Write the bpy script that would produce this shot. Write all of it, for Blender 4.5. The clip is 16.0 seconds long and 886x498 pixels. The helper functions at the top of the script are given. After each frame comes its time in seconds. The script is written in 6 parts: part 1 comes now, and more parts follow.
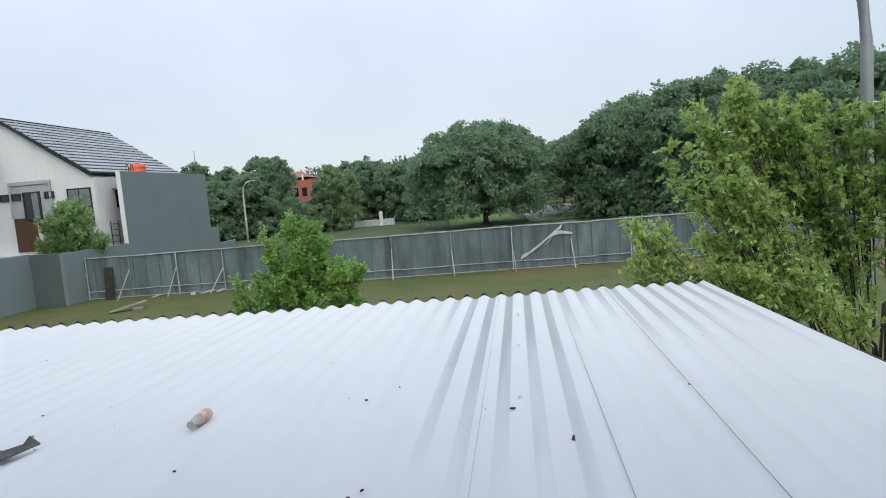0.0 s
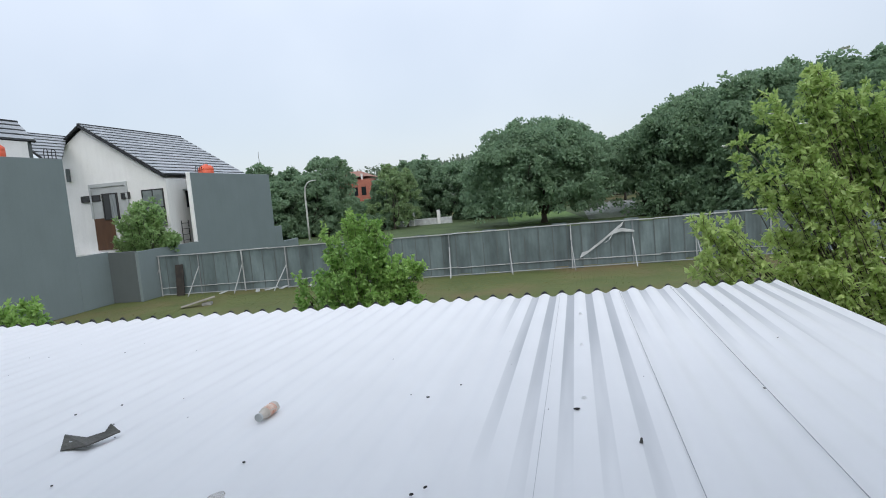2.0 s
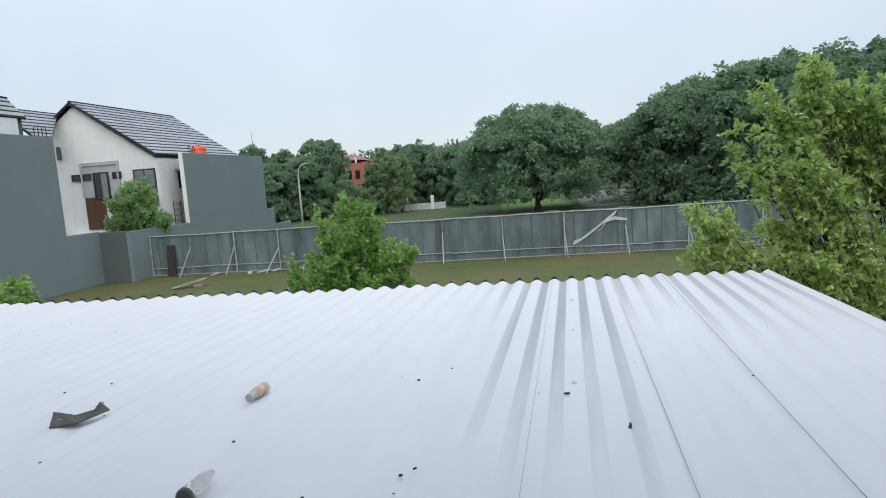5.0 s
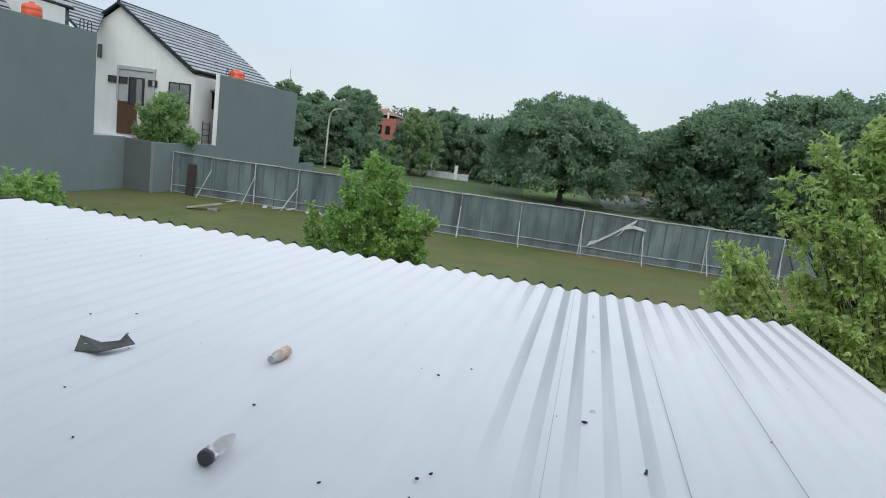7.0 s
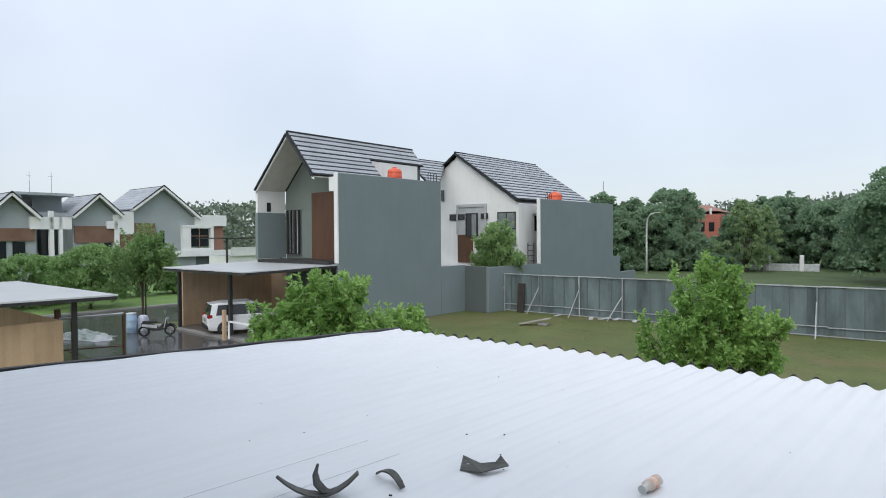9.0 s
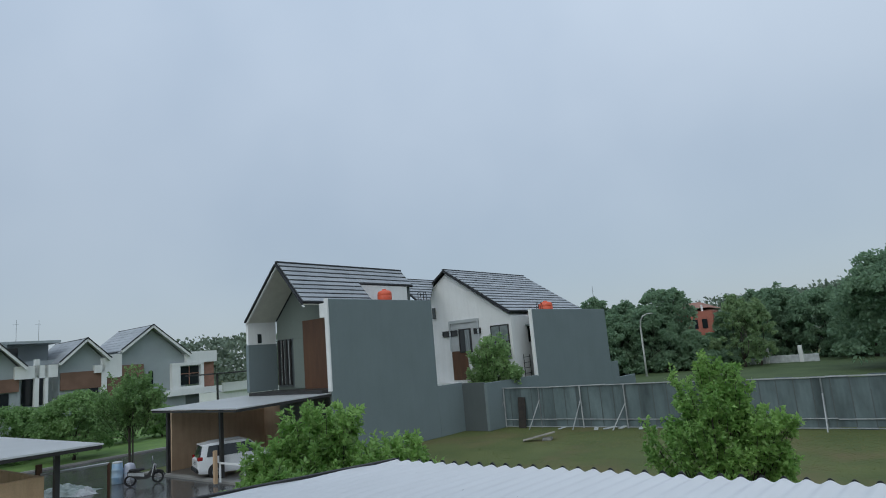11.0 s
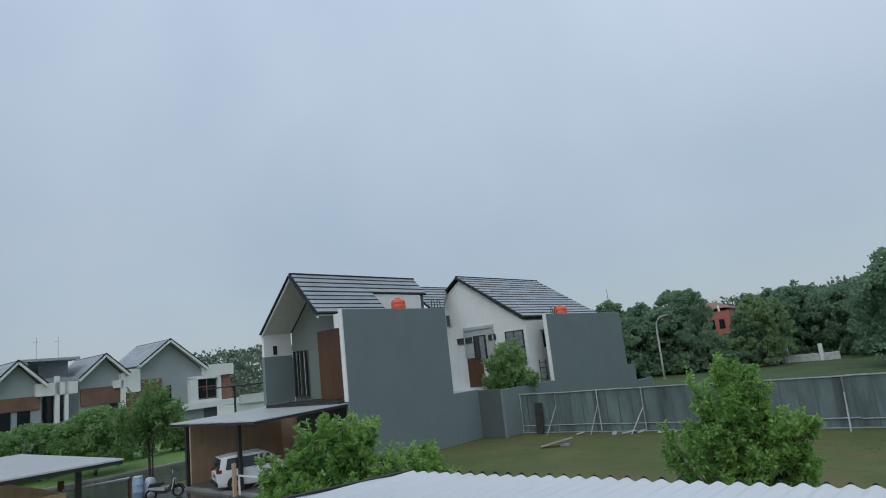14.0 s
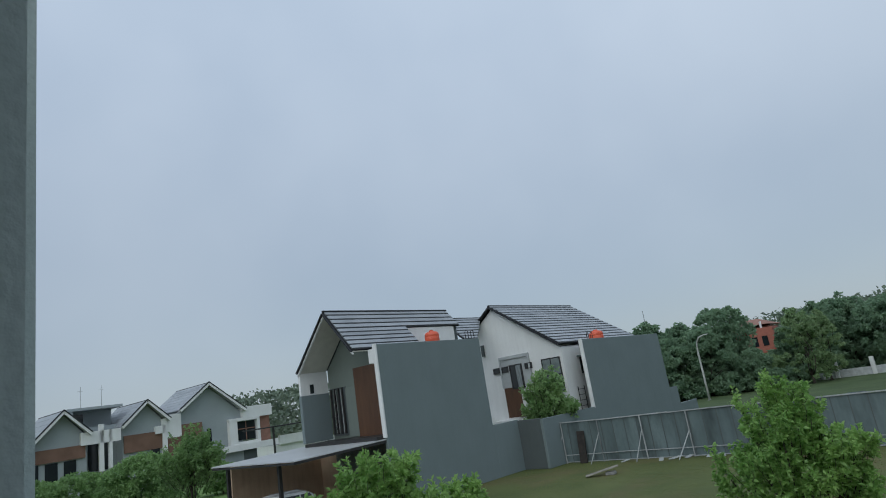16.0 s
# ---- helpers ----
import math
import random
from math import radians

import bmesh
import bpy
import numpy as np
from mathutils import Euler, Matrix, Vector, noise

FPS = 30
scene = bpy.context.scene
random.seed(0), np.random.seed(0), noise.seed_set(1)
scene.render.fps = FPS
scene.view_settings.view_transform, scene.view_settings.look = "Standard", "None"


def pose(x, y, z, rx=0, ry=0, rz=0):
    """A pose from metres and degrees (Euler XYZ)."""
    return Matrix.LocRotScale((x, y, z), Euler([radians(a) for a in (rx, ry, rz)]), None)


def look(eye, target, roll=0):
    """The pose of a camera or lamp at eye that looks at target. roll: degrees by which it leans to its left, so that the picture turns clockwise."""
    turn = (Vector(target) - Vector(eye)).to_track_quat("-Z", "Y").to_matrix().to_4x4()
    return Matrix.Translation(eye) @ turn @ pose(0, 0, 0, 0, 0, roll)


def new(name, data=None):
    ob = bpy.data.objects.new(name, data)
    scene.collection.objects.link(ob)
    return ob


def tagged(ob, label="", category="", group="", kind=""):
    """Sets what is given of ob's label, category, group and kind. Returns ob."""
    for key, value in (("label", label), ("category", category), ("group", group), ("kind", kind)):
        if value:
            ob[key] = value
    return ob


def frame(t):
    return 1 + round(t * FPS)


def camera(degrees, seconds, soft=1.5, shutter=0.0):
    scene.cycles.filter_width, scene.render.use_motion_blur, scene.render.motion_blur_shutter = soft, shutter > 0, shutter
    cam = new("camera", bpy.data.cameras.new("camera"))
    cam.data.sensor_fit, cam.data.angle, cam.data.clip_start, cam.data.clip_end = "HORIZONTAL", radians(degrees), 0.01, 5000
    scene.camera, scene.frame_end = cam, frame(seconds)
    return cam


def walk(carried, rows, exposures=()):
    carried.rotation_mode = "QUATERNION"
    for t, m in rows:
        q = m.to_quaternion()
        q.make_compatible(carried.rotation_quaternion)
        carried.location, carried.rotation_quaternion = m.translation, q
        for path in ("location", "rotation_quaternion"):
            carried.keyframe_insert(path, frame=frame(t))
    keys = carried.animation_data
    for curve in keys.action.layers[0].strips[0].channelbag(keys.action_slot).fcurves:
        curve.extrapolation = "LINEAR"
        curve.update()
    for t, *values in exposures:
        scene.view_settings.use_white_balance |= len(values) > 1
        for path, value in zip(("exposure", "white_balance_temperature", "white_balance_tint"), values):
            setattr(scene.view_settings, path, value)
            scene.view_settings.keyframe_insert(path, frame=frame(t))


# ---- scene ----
# ---- camera: seconds, x, y, z, yaw, pitch, roll about the view axis ----
cam = camera(71.44, 16.0, soft=1.0)
ROWS = (
    (0.0, 0.172, -0.007, 5.046, 0.00, -5.63, -4.57),
    (0.5, 0.146, -0.007, 5.055, 5.95, -4.80, -5.19),
    (1.0, 0.154, 0.004, 5.037, 5.37, -5.81, -4.81),
    (1.5, 0.147, 0.009, 5.039, 5.52, -5.91, -4.65),
    (2.0, 0.151, 0.008, 5.042, 5.35, -5.35, -5.08),
    (2.5, 0.148, 0.008, 5.036, 5.41, -5.79, -4.69),
    (3.0, 0.148, 0.012, 5.035, 5.19, -6.32, -4.49),
    (5.5, 0.149, 0.016, 5.028, 4.83, -7.00, -4.03),
    (5.7, 0.174, -0.010, 5.023, 5.11, -7.43, -3.90),
    (6.0, 0.123, 0.006, 5.030, 2.51, -8.15, 0.41),
    (6.2, 0.151, -0.021, 5.083, 1.26, -5.71, 2.33),
    (6.5, 0.074, 0.009, 5.166, -1.50, -6.23, 6.93),
    (6.8, 0.069, -0.007, 5.144, 3.09, -7.47, 7.76),
    (7.0, -0.031, 0.046, 5.155, 5.62, -9.55, 7.51),
    (7.2, -0.000, 0.011, 5.134, 8.16, -9.78, 6.35),
    (7.5, -0.079, 0.032, 5.135, 12.04, -12.77, 4.78),
    (8.0, -0.143, 0.076, 5.133, 15.37, -11.26, 4.53),
    (8.2, -0.165, 0.074, 5.137, 17.80, -10.22, 1.05),
    (8.5, -0.193, 0.058, 5.147, 22.04, -9.95, 3.85),
    (8.7, -0.183, 0.038, 5.165, 29.11, -5.88, 0.36),
    (9.0, -0.163, 0.000, 5.194, 35.53, -1.26, -0.38),
    (9.2, -0.146, -0.003, 5.204, 34.53, -0.25, 0.06),
    (9.5, -0.117, 0.008, 5.221, 33.83, 3.75, -2.79),
    (9.7, -0.114, 0.007, 5.225, 34.05, 6.16, -3.87),
    (11.8, -0.090, -0.036, 5.264, 34.24, 9.70, -4.92),
    (12.0, -0.086, -0.035, 5.269, 33.96, 9.25, -4.70),
    (12.5, -0.041, -0.013, 5.281, 35.02, 9.68, -4.78),
    (13.0, -0.048, -0.032, 5.280, 34.98, 10.26, -5.35),
    (13.5, -0.054, -0.031, 5.279, 35.23, 10.19, -5.81),
    (14.0, -0.057, -0.031, 5.278, 35.35, 10.25, -6.25),
    (14.5, -0.058, -0.028, 5.278, 36.09, 10.34, -6.04),
    (15.0, -0.059, -0.031, 5.279, 36.54, 10.55, -6.24),
    (15.5, -0.062, -0.031, 5.277, 36.63, 11.04, -6.61),
    (16.0, -0.066, -0.036, 5.274, 37.76, 13.44, -8.89),
)
walk(cam, [(t, pose(x, y, z, 0, 0, yaw) @ pose(0, 0, 0, 90 + pitch) @ pose(0, 0, 0, 0, 0, roll))
           for t, x, y, z, yaw, pitch, roll in ROWS],
     exposures=[(0.0, 0.02, 6600, 8), (5.5, 0.02, 6600, 8), (7.5, -0.06, 6500, 5), (8.0, -0.08, 6450, 5), (8.5, -0.02, 6500, 5), (9.0, 0.06, 6650, 8), (9.5, -0.36, 6350, 5), (10.5, -0.66, 6150, 3), (14.5, -0.67, 6150, 3), (16.0, -0.73, 6150, 3)])

# ---- overcast sky and a weak, wide sun ----
world = bpy.data.worlds.new("overcast_sky")
scene.world = world
world.use_nodes = True
wn, wl = world.node_tree.nodes, world.node_tree.links
wn.clear()
sky = wn.new("ShaderNodeTexSky")
sky.sky_type, sky.sun_disc = 'NISHITA', False
sky.sun_elevation, sky.sun_rotation = radians(45), radians(161)
tc = wn.new("ShaderNodeTexCoord")
cloud = wn.new("ShaderNodeTexNoise")
cloud.inputs["Scale"].default_value, cloud.inputs["Detail"].default_value = 1.6, 4.0
ramp = wn.new("ShaderNodeValToRGB")
ramp.color_ramp.elements[0].position, ramp.color_ramp.elements[0].color = 0.33, (0.56, 0.618, 0.735, 1)
ramp.color_ramp.elements[1].position, ramp.color_ramp.elements[1].color = 0.68, (0.725, 0.768, 0.87, 1)
mix = wn.new("ShaderNodeMixRGB")
mix.inputs["Fac"].default_value = 0.04
bg = wn.new("ShaderNodeBackground")
bg.inputs["Strength"].default_value = 1.0
out = wn.new("ShaderNodeOutputWorld")
wl.new(tc.outputs["Generated"], cloud.inputs["Vector"])
wl.new(cloud.outputs["Fac"], ramp.inputs["Fac"])
wl.new(ramp.outputs["Color"], mix.inputs["Color1"])
wl.new(sky.outputs["Color"], mix.inputs["Color2"])
# an overcast sky is brighter towards the zenith
sep = wn.new("ShaderNodeSeparateXYZ")
wl.new(tc.outputs["Generated"], sep.inputs["Vector"])
lift = wn.new("ShaderNodeMapRange")
lift.interpolation_type = 'SMOOTHSTEP'
wl.new(sep.outputs["Z"], lift.inputs["Value"])
for key, value in (("From Min", 0.0), ("From Max", 0.75), ("To Min", 0.84), ("To Max", 1.42)):
    lift.inputs[key].default_value = value
wl.new(lift.outputs["Result"], bg.inputs["Strength"])
wl.new(mix.outputs["Color"], bg.inputs["Color"])
wl.new(bg.outputs["Background"], out.inputs["Surface"])
sun_data = bpy.data.lights.new("sun", "SUN")
sun_data.energy, sun_data.angle, sun_data.color = 1.3, radians(60), (1.0, 0.97, 0.93)
sun = new("sun", sun_data)
sun.matrix_world = look((14, -40, 42), (0, 0, 0))


# ---- materials ----
def mat(name, col, rough=0.6, col2=None, scale=2.0, fine=40.0, bump=0.15, metal=0.0, per_object=0.0, stretch=(1, 1, 1), streak=0.0, streak_size=1.6):
    """Two scales of colour noise, a fine bump, and a value that differs from piece to piece."""
    m = bpy.data.materials.new(name)
    m.use_nodes = True
    n, l = m.node_tree.nodes, m.node_tree.links
    b = n["Principled BSDF"]
    col2 = col2 or tuple(c * 0.72 for c in col)
    geo = n.new("ShaderNodeNewGeometry")
    mp = n.new("ShaderNodeMapping")
    mp.inputs["Scale"].default_value = stretch
    l.new(geo.outputs["Position"], mp.inputs["Vector"])
    big, small = n.new("ShaderNodeTexNoise"), n.new("ShaderNodeTexNoise")
    for tex, s, det in ((big, scale, 5.0), (small, fine, 3.0)):
        tex.inputs["Scale"].default_value, tex.inputs["Detail"].default_value = s, det
        l.new(mp.outputs["Vector"], tex.inputs["Vector"])
    r = n.new("ShaderNodeValToRGB")
    r.color_ramp.elements[0].position, r.color_ramp.elements[0].color = 0.35, (*col2, 1)
    r.color_ramp.elements[1].position, r.color_ramp.elements[1].color = 0.65, (*col, 1)
    l.new(big.outputs["Fac"], r.inputs["Fac"])
    fine_mix = n.new("ShaderNodeMixRGB")
    fine_mix.blend_type = 'MULTIPLY'
    fine_mix.inputs["Fac"].default_value = 0.35
    fr = n.new("ShaderNodeValToRGB")
    fr.color_ramp.elements[0].position, fr.color_ramp.elements[0].color = 0.3, (0.7, 0.7, 0.7, 1)
    fr.color_ramp.elements[1].position, fr.color_ramp.elements[1].color = 0.6, (1, 1, 1, 1)
    l.new(small.outputs["Fac"], fr.inputs["Fac"])
    l.new(r.outputs["Color"], fine_mix.inputs["Color1"])
    l.new(fr.outputs["Color"], fine_mix.inputs["Color2"])
    last = fine_mix.outputs["Color"]
    if per_object:
        info = n.new("ShaderNodeObjectInfo")
        hsv = n.new("ShaderNodeHueSaturation")
        rng_map = n.new("ShaderNodeMapRange")
        rng_map.inputs["To Min"].default_value, rng_map.inputs["To Max"].default_value = 1 - per_object, 1 + per_object
        l.new(info.outputs["Random"], rng_map.inputs["Value"])
        l.new(rng_map.outputs["Result"], hsv.inputs["Value"])
        l.new(last, hsv.inputs["Color"])
        last = hsv.outputs["Color"]
    if streak:
        st = n.new("ShaderNodeTexNoise")
        st.inputs["Scale"].default_value, st.inputs["Detail"].default_value = 3.0, 6.0
        smap = n.new("ShaderNodeMapping")
        smap.inputs["Scale"].default_value = (streak_size, streak_size, 0.12)
        l.new(geo.outputs["Position"], smap.inputs["Vector"])
        l.new(smap.outputs["Vector"], st.inputs["Vector"])
        sr = n.new("ShaderNodeValToRGB")
        sr.color_ramp.elements[0].position, sr.color_ramp.elements[0].color = 0.35, (1 - streak,) * 3 + (1,)
        sr.color_ramp.elements[1].position, sr.color_ramp.elements[1].color = 0.6, (1, 1, 1, 1)
        l.new(st.outputs["Fac"], sr.inputs["Fac"])
        sm = n.new("ShaderNodeMixRGB")
        sm.blend_type = 'MULTIPLY'
        sm.inputs["Fac"].default_value = 1.0
        l.new(last, sm.inputs["Color1"])
        l.new(sr.outputs["Color"], sm.inputs["Color2"])
        last = sm.outputs["Color"]
    l.new(last, b.inputs["Base Color"])
    b.inputs["Roughness"].default_value, b.inputs["Metallic"].default_value = rough, metal
    if bump:
        bp = n.new("ShaderNodeBump")
        bp.inputs["Strength"].default_value, bp.inputs["Distance"].default_value = bump, 0.02
        l.new(small.outputs["Fac"], bp.inputs["Height"])
        l.new(bp.outputs["Normal"], b.inputs["Normal"])
    return m


def leaf_mat(name, dark, light, rough=0.45, glow=0.3):
    """Leaves that differ one from another and let some light through."""
    m = bpy.data.materials.new(name)
    m.use_nodes = True
    n, l = m.node_tree.nodes, m.node_tree.links
    b, o = n["Principled BSDF"], n["Material Output"]
    geo = n.new("ShaderNodeNewGeometry")
    r = n.new("ShaderNodeValToRGB")
    r.color_ramp.elements[0].color, r.color_ramp.elements[1].color = (*dark, 1), (*light, 1)
    tex = n.new("ShaderNodeTexNoise")
    tex.inputs["Scale"].default_value = 0.5
    l.new(geo.outputs["Position"], tex.inputs["Vector"])
    add = n.new("ShaderNodeMath")
    add.operation = 'MULTIPLY_ADD'
    add.inputs[1].default_value = 0.6
    l.new(geo.outputs["Random Per Island"], add.inputs[0])
    sub = n.new("ShaderNodeMath")
    sub.operation = 'MULTIPLY_ADD'
    sub.inputs[1].default_value, sub.inputs[2].default_value = 1.6, -0.6
    l.new(tex.outputs["Fac"], sub.inputs[0])
    l.new(sub.outputs["Value"], add.inputs[2])
    l.new(add.outputs["Value"], r.inputs["Fac"])
    l.new(r.outputs["Color"], b.inputs["Base Color"])
    b.inputs["Roughness"].default_value = rough
    tr = n.new("ShaderNodeBsdfTranslucent")
    l.new(r.outputs["Color"], tr.inputs["Color"])
    mx = n.new("ShaderNodeMixShader")
    mx.inputs["Fac"].default_value = glow
    l.new(b.outputs["BSDF"], mx.inputs[1])
    l.new(tr.outputs["BSDF"], mx.inputs[2])
    l.new(mx.outputs["Shader"], o.inputs["Surface"])
    return m


def glass_mat(name, tint, rough=0.05):
    m = bpy.data.materials.new(name)
    m.use_nodes = True
    b = m.node_tree.nodes["Principled BSDF"]
    b.inputs["Base Color"].default_value = (*tint, 1)
    b.inputs["Roughness"].default_value = rough
    return m


M_GRASS = mat("lawn_grass", (0.112, 0.132, 0.036), 0.9, (0.078, 0.104, 0.025), 0.35, 14.0, 0.5)
# brownish worn patches in the lawn
gn, gl = M_GRASS.node_tree.nodes, M_GRASS.node_tree.links
patch = gn.new("ShaderNodeTexNoise")
patch.inputs["Scale"].default_value, patch.inputs["Detail"].default_value = 0.16, 6.0
pgeo = gn.new("ShaderNodeNewGeometry")
gl.new(pgeo.outputs["Position"], patch.inputs["Vector"])
pr = gn.new("ShaderNodeValToRGB")
pr.color_ramp.elements[0].position, pr.color_ramp.elements[1].position = 0.48, 0.66
gl.new(patch.outputs["Fac"], pr.inputs["Fac"])
pm = gn.new("ShaderNodeMixRGB")
pm.inputs["Color2"].default_value = (0.15, 0.112, 0.048, 1)
gl.new(gn["Principled BSDF"].inputs["Base Color"].links[0].from_socket, pm.inputs["Color1"])
gl.new(pr.outputs["Color"], pm.inputs["Fac"])
gl.new(pm.outputs["Color"], gn["Principled BSDF"].inputs["Base Color"])
M_BLADE = leaf_mat("grass_blades", (0.135, 0.17, 0.045), (0.20, 0.23, 0.07), 0.6, 0.5)
M_BLADE_DRY = leaf_mat("dry_grass_blades", (0.20, 0.175, 0.07), (0.28, 0.235, 0.11), 0.6, 0.5)
# green grass colour darkened to carry the shade along the far trees
M_FIELD = mat("field_grass_shade_tone", (0.078, 0.115, 0.037), 0.9, (0.052, 0.083, 0.024), 0.3, 10.0, 0.5)
M_VERGE = mat("bright_verge_grass", (0.15, 0.245, 0.055), 0.9, (0.10, 0.18, 0.04), 0.6, 18.0, 0.5)
M_ROAD = mat("wet_asphalt", (0.105, 0.103, 0.098), 0.14, (0.065, 0.066, 0.065), 0.5, 60.0, 0.05)
M_CONCRETE = mat("concrete_paving", (0.30, 0.29, 0.27), 0.6, (0.22, 0.215, 0.2), 0.8, 30.0)
# pale base colour carries the sky's reflection on the wet road
M_SKYWET = mat("wet_road_sky_sheen", (0.58, 0.58, 0.57), 0.16, (0.48, 0.48, 0.47), 0.8, 20.0, 0.05)
M_WETSLAB = mat("wet_concrete", (0.12, 0.118, 0.11), 0.3, (0.085, 0.083, 0.078), 0.8, 30.0, 0.1)
M_ROOFSHEET = mat("white_roof_plastic", (0.715, 0.715, 0.72), 0.5, (0.70, 0.702, 0.71), 0.5, 5.0, 0.0, stretch=(1, 0.35, 1))
# grey bands in the troughs, near the eave and over a few sheets
rn, rl = M_ROOFSHEET.node_tree.nodes, M_ROOFSHEET.node_tree.links
[q for q in rn if q.bl_idname == "ShaderNodeMixRGB"][0].inputs["Fac"].default_value = 0.12


def calc(op, a, b=0.0, c=0.0):
    q = rn.new("ShaderNodeMath")
    q.operation = op
    for k, v in enumerate((a, b, c)):
        if isinstance(v, (int, float)):
            q.inputs[k].default_value = v
        else:
            rl.new(v, q.inputs[k])
    return q.outputs[0]


def fade(v, a, b, c=0.0, d=1.0):
    q = rn.new("ShaderNodeMapRange")
    q.interpolation_type = 'SMOOTHSTEP'
    rl.new(v, q.inputs["Value"])
    for name, w in (("From Min", a), ("From Max", b), ("To Min", c), ("To Max", d)):
        q.inputs[name].default_value = w
    return q.outputs[0]


rgeo, rsep = rn.new("ShaderNodeNewGeometry"), rn.new("ShaderNodeSeparateXYZ")
rl.new(rgeo.outputs["Position"], rsep.inputs[0])
px, py = rsep.outputs["X"], rsep.outputs["Y"]
pe = calc('SUBTRACT', px, calc('MULTIPLY', calc('SUBTRACT', py, 5.55), 0.125))
wave = calc('MULTIPLY_ADD', calc('COSINE', calc('MULTIPLY', calc('ADD', pe, -0.047), 2 * math.pi / 0.155)), -0.5, 0.5)
trough = fade(wave, 0.60, 0.72)
rnoise = rn.new("ShaderNodeTexNoise")
rnoise.inputs["Scale"].default_value, rnoise.inputs["Detail"].default_value = 1.0, 3.0
rcomb = rn.new("ShaderNodeCombineXYZ")
rl.new(calc('MULTIPLY', pe, 5.0), rcomb.inputs["X"])
rl.new(calc('MULTIPLY', py, 0.35), rcomb.inputs["Y"])
rl.new(rcomb.outputs[0], rnoise.inputs["Vector"])
reach = calc('ADD', py, calc('MULTIPLY_ADD', rnoise.outputs["Fac"], 4.0, -2.0))
strong = calc('MULTIPLY', calc('MULTIPLY', fade(pe, 0.30, 0.50), fade(pe, 1.0, 1.24, 1.0, 0.0)), fade(reach, 1.5, 4.2))
weak = calc('MULTIPLY', fade(pe, 0.0, 0.35, 0.0, 0.75), fade(reach, 3.3, 5.5))
amount = calc('MULTIPLY', trough, calc('MAXIMUM', strong, weak))
trough_tint = rn.new("ShaderNodeMixRGB")
trough_tint.inputs["Color2"].default_value = (0.345, 0.36, 0.38, 1)
rl.new(calc('MULTIPLY', amount, 0.95), trough_tint.inputs["Fac"])
rb = rn["Principled BSDF"].inputs["Base Color"]
rl.new(rb.links[0].from_socket, trough_tint.inputs["Color1"])
rl.new(trough_tint.outputs["Color"], rb)
M_SHEETSEAM = mat("grey_sheet_edge", (0.34, 0.35, 0.36), 0.7)
M_DARKSTEEL = mat("dark_painted_steel", (0.035, 0.033, 0.032), 0.5, (0.022, 0.021, 0.02))
M_GREYWALL = mat("blue_grey_wall_paint", (0.188, 0.230, 0.234), 0.75, (0.176, 0.216, 0.22), 0.5, 25.0, 0.08, streak=0.03)
M_GREYWALL2 = mat("dark_grey_wall", (0.105, 0.122, 0.122), 0.75, (0.095, 0.11, 0.11), 0.5, 25.0, 0.08, streak=0.04)
M_WHITEWALL = mat("white_wall_paint", (0.82, 0.82, 0.80), 0.7, (0.76, 0.76, 0.74), 0.6, 25.0, 0.06, streak=0.04)
M_GREENGREY = mat("green_grey_plaster", (0.40, 0.45, 0.42), 0.8, (0.36, 0.41, 0.38), 0.6, 40.0, 0.2)
M_TILE = mat("grey_roof_tile", (0.35, 0.37, 0.39), 0.45, (0.28, 0.30, 0.32), 0.7, 12.0, 0.15, per_object=0.08)
M_EDGE_GAPSHADE = mat("black_roof_edge_gap_shade", (0.018, 0.020, 0.023), 0.6)
M_SOFFIT = mat("cream_soffit", (0.62, 0.61, 0.52), 0.8, (0.56, 0.55, 0.47))
M_BROWN = mat("brown_wood_cladding", (0.125, 0.058, 0.026), 0.55, (0.08, 0.036, 0.017), 1.5, 30.0, 0.2, stretch=(1, 1, 0.2))
M_TANWALL = mat("tan_plaster", (0.62, 0.43, 0.265), 0.8, (0.55, 0.375, 0.225), 0.8, 25.0, 0.15, streak=0.15)
M_BROWNWALL = mat("brown_plaster", (0.54, 0.385, 0.25), 0.75, (0.45, 0.315, 0.205), 0.8, 25.0, 0.15, streak=0.12)
M_BRICKBROWN = mat("red_brown_cladding", (0.21, 0.12, 0.082), 0.75, (0.16, 0.09, 0.06), 0.8, 25.0, 0.15)
M_OLIVE = mat("olive_grey_wall_paint", (0.175, 0.205, 0.18), 0.75, (0.16, 0.188, 0.165), 0.5, 25.0, 0.08, streak=0.03)
M_PALEGREY = mat("pale_grey_paint", (0.45, 0.47, 0.47), 0.75, (0.40, 0.42, 0.42))
M_DARKWOOD = mat("blackened_wood", (0.045, 0.036, 0.03), 0.8, (0.025, 0.022, 0.02), 3.0)
M_CURTAIN = mat("pale_curtain", (0.30, 0.33, 0.33), 0.9, (0.16, 0.18, 0.19), 4.0, stretch=(6, 6, 0.3))
M_BLIND = mat("pale_blind", (0.22, 0.25, 0.245), 0.35, (0.15, 0.18, 0.175), 3.0)
M_GLASS = glass_mat("dark_window_glass", (0.02, 0.024, 0.027))
M_ORANGE = mat("orange_tank_plastic", (0.75, 0.13, 0.06), 0.45, (0.66, 0.10, 0.045))
M_REDWALL = mat("orange_red_wall", (0.43, 0.15, 0.10), 0.8, (0.36, 0.125, 0.085))
M_REDROOF = mat("faded_clay_roof", (0.32, 0.165, 0.12), 0.8, (0.26, 0.135, 0.095))
M_ZINC = mat("weathered_zinc", (0.150, 0.195, 0.197), 0.6, (0.105, 0.140, 0.143), 0.7, 6.0, 0.2, 0.0, 0.16, (1, 1, 0.5), 0.40, 0.55)
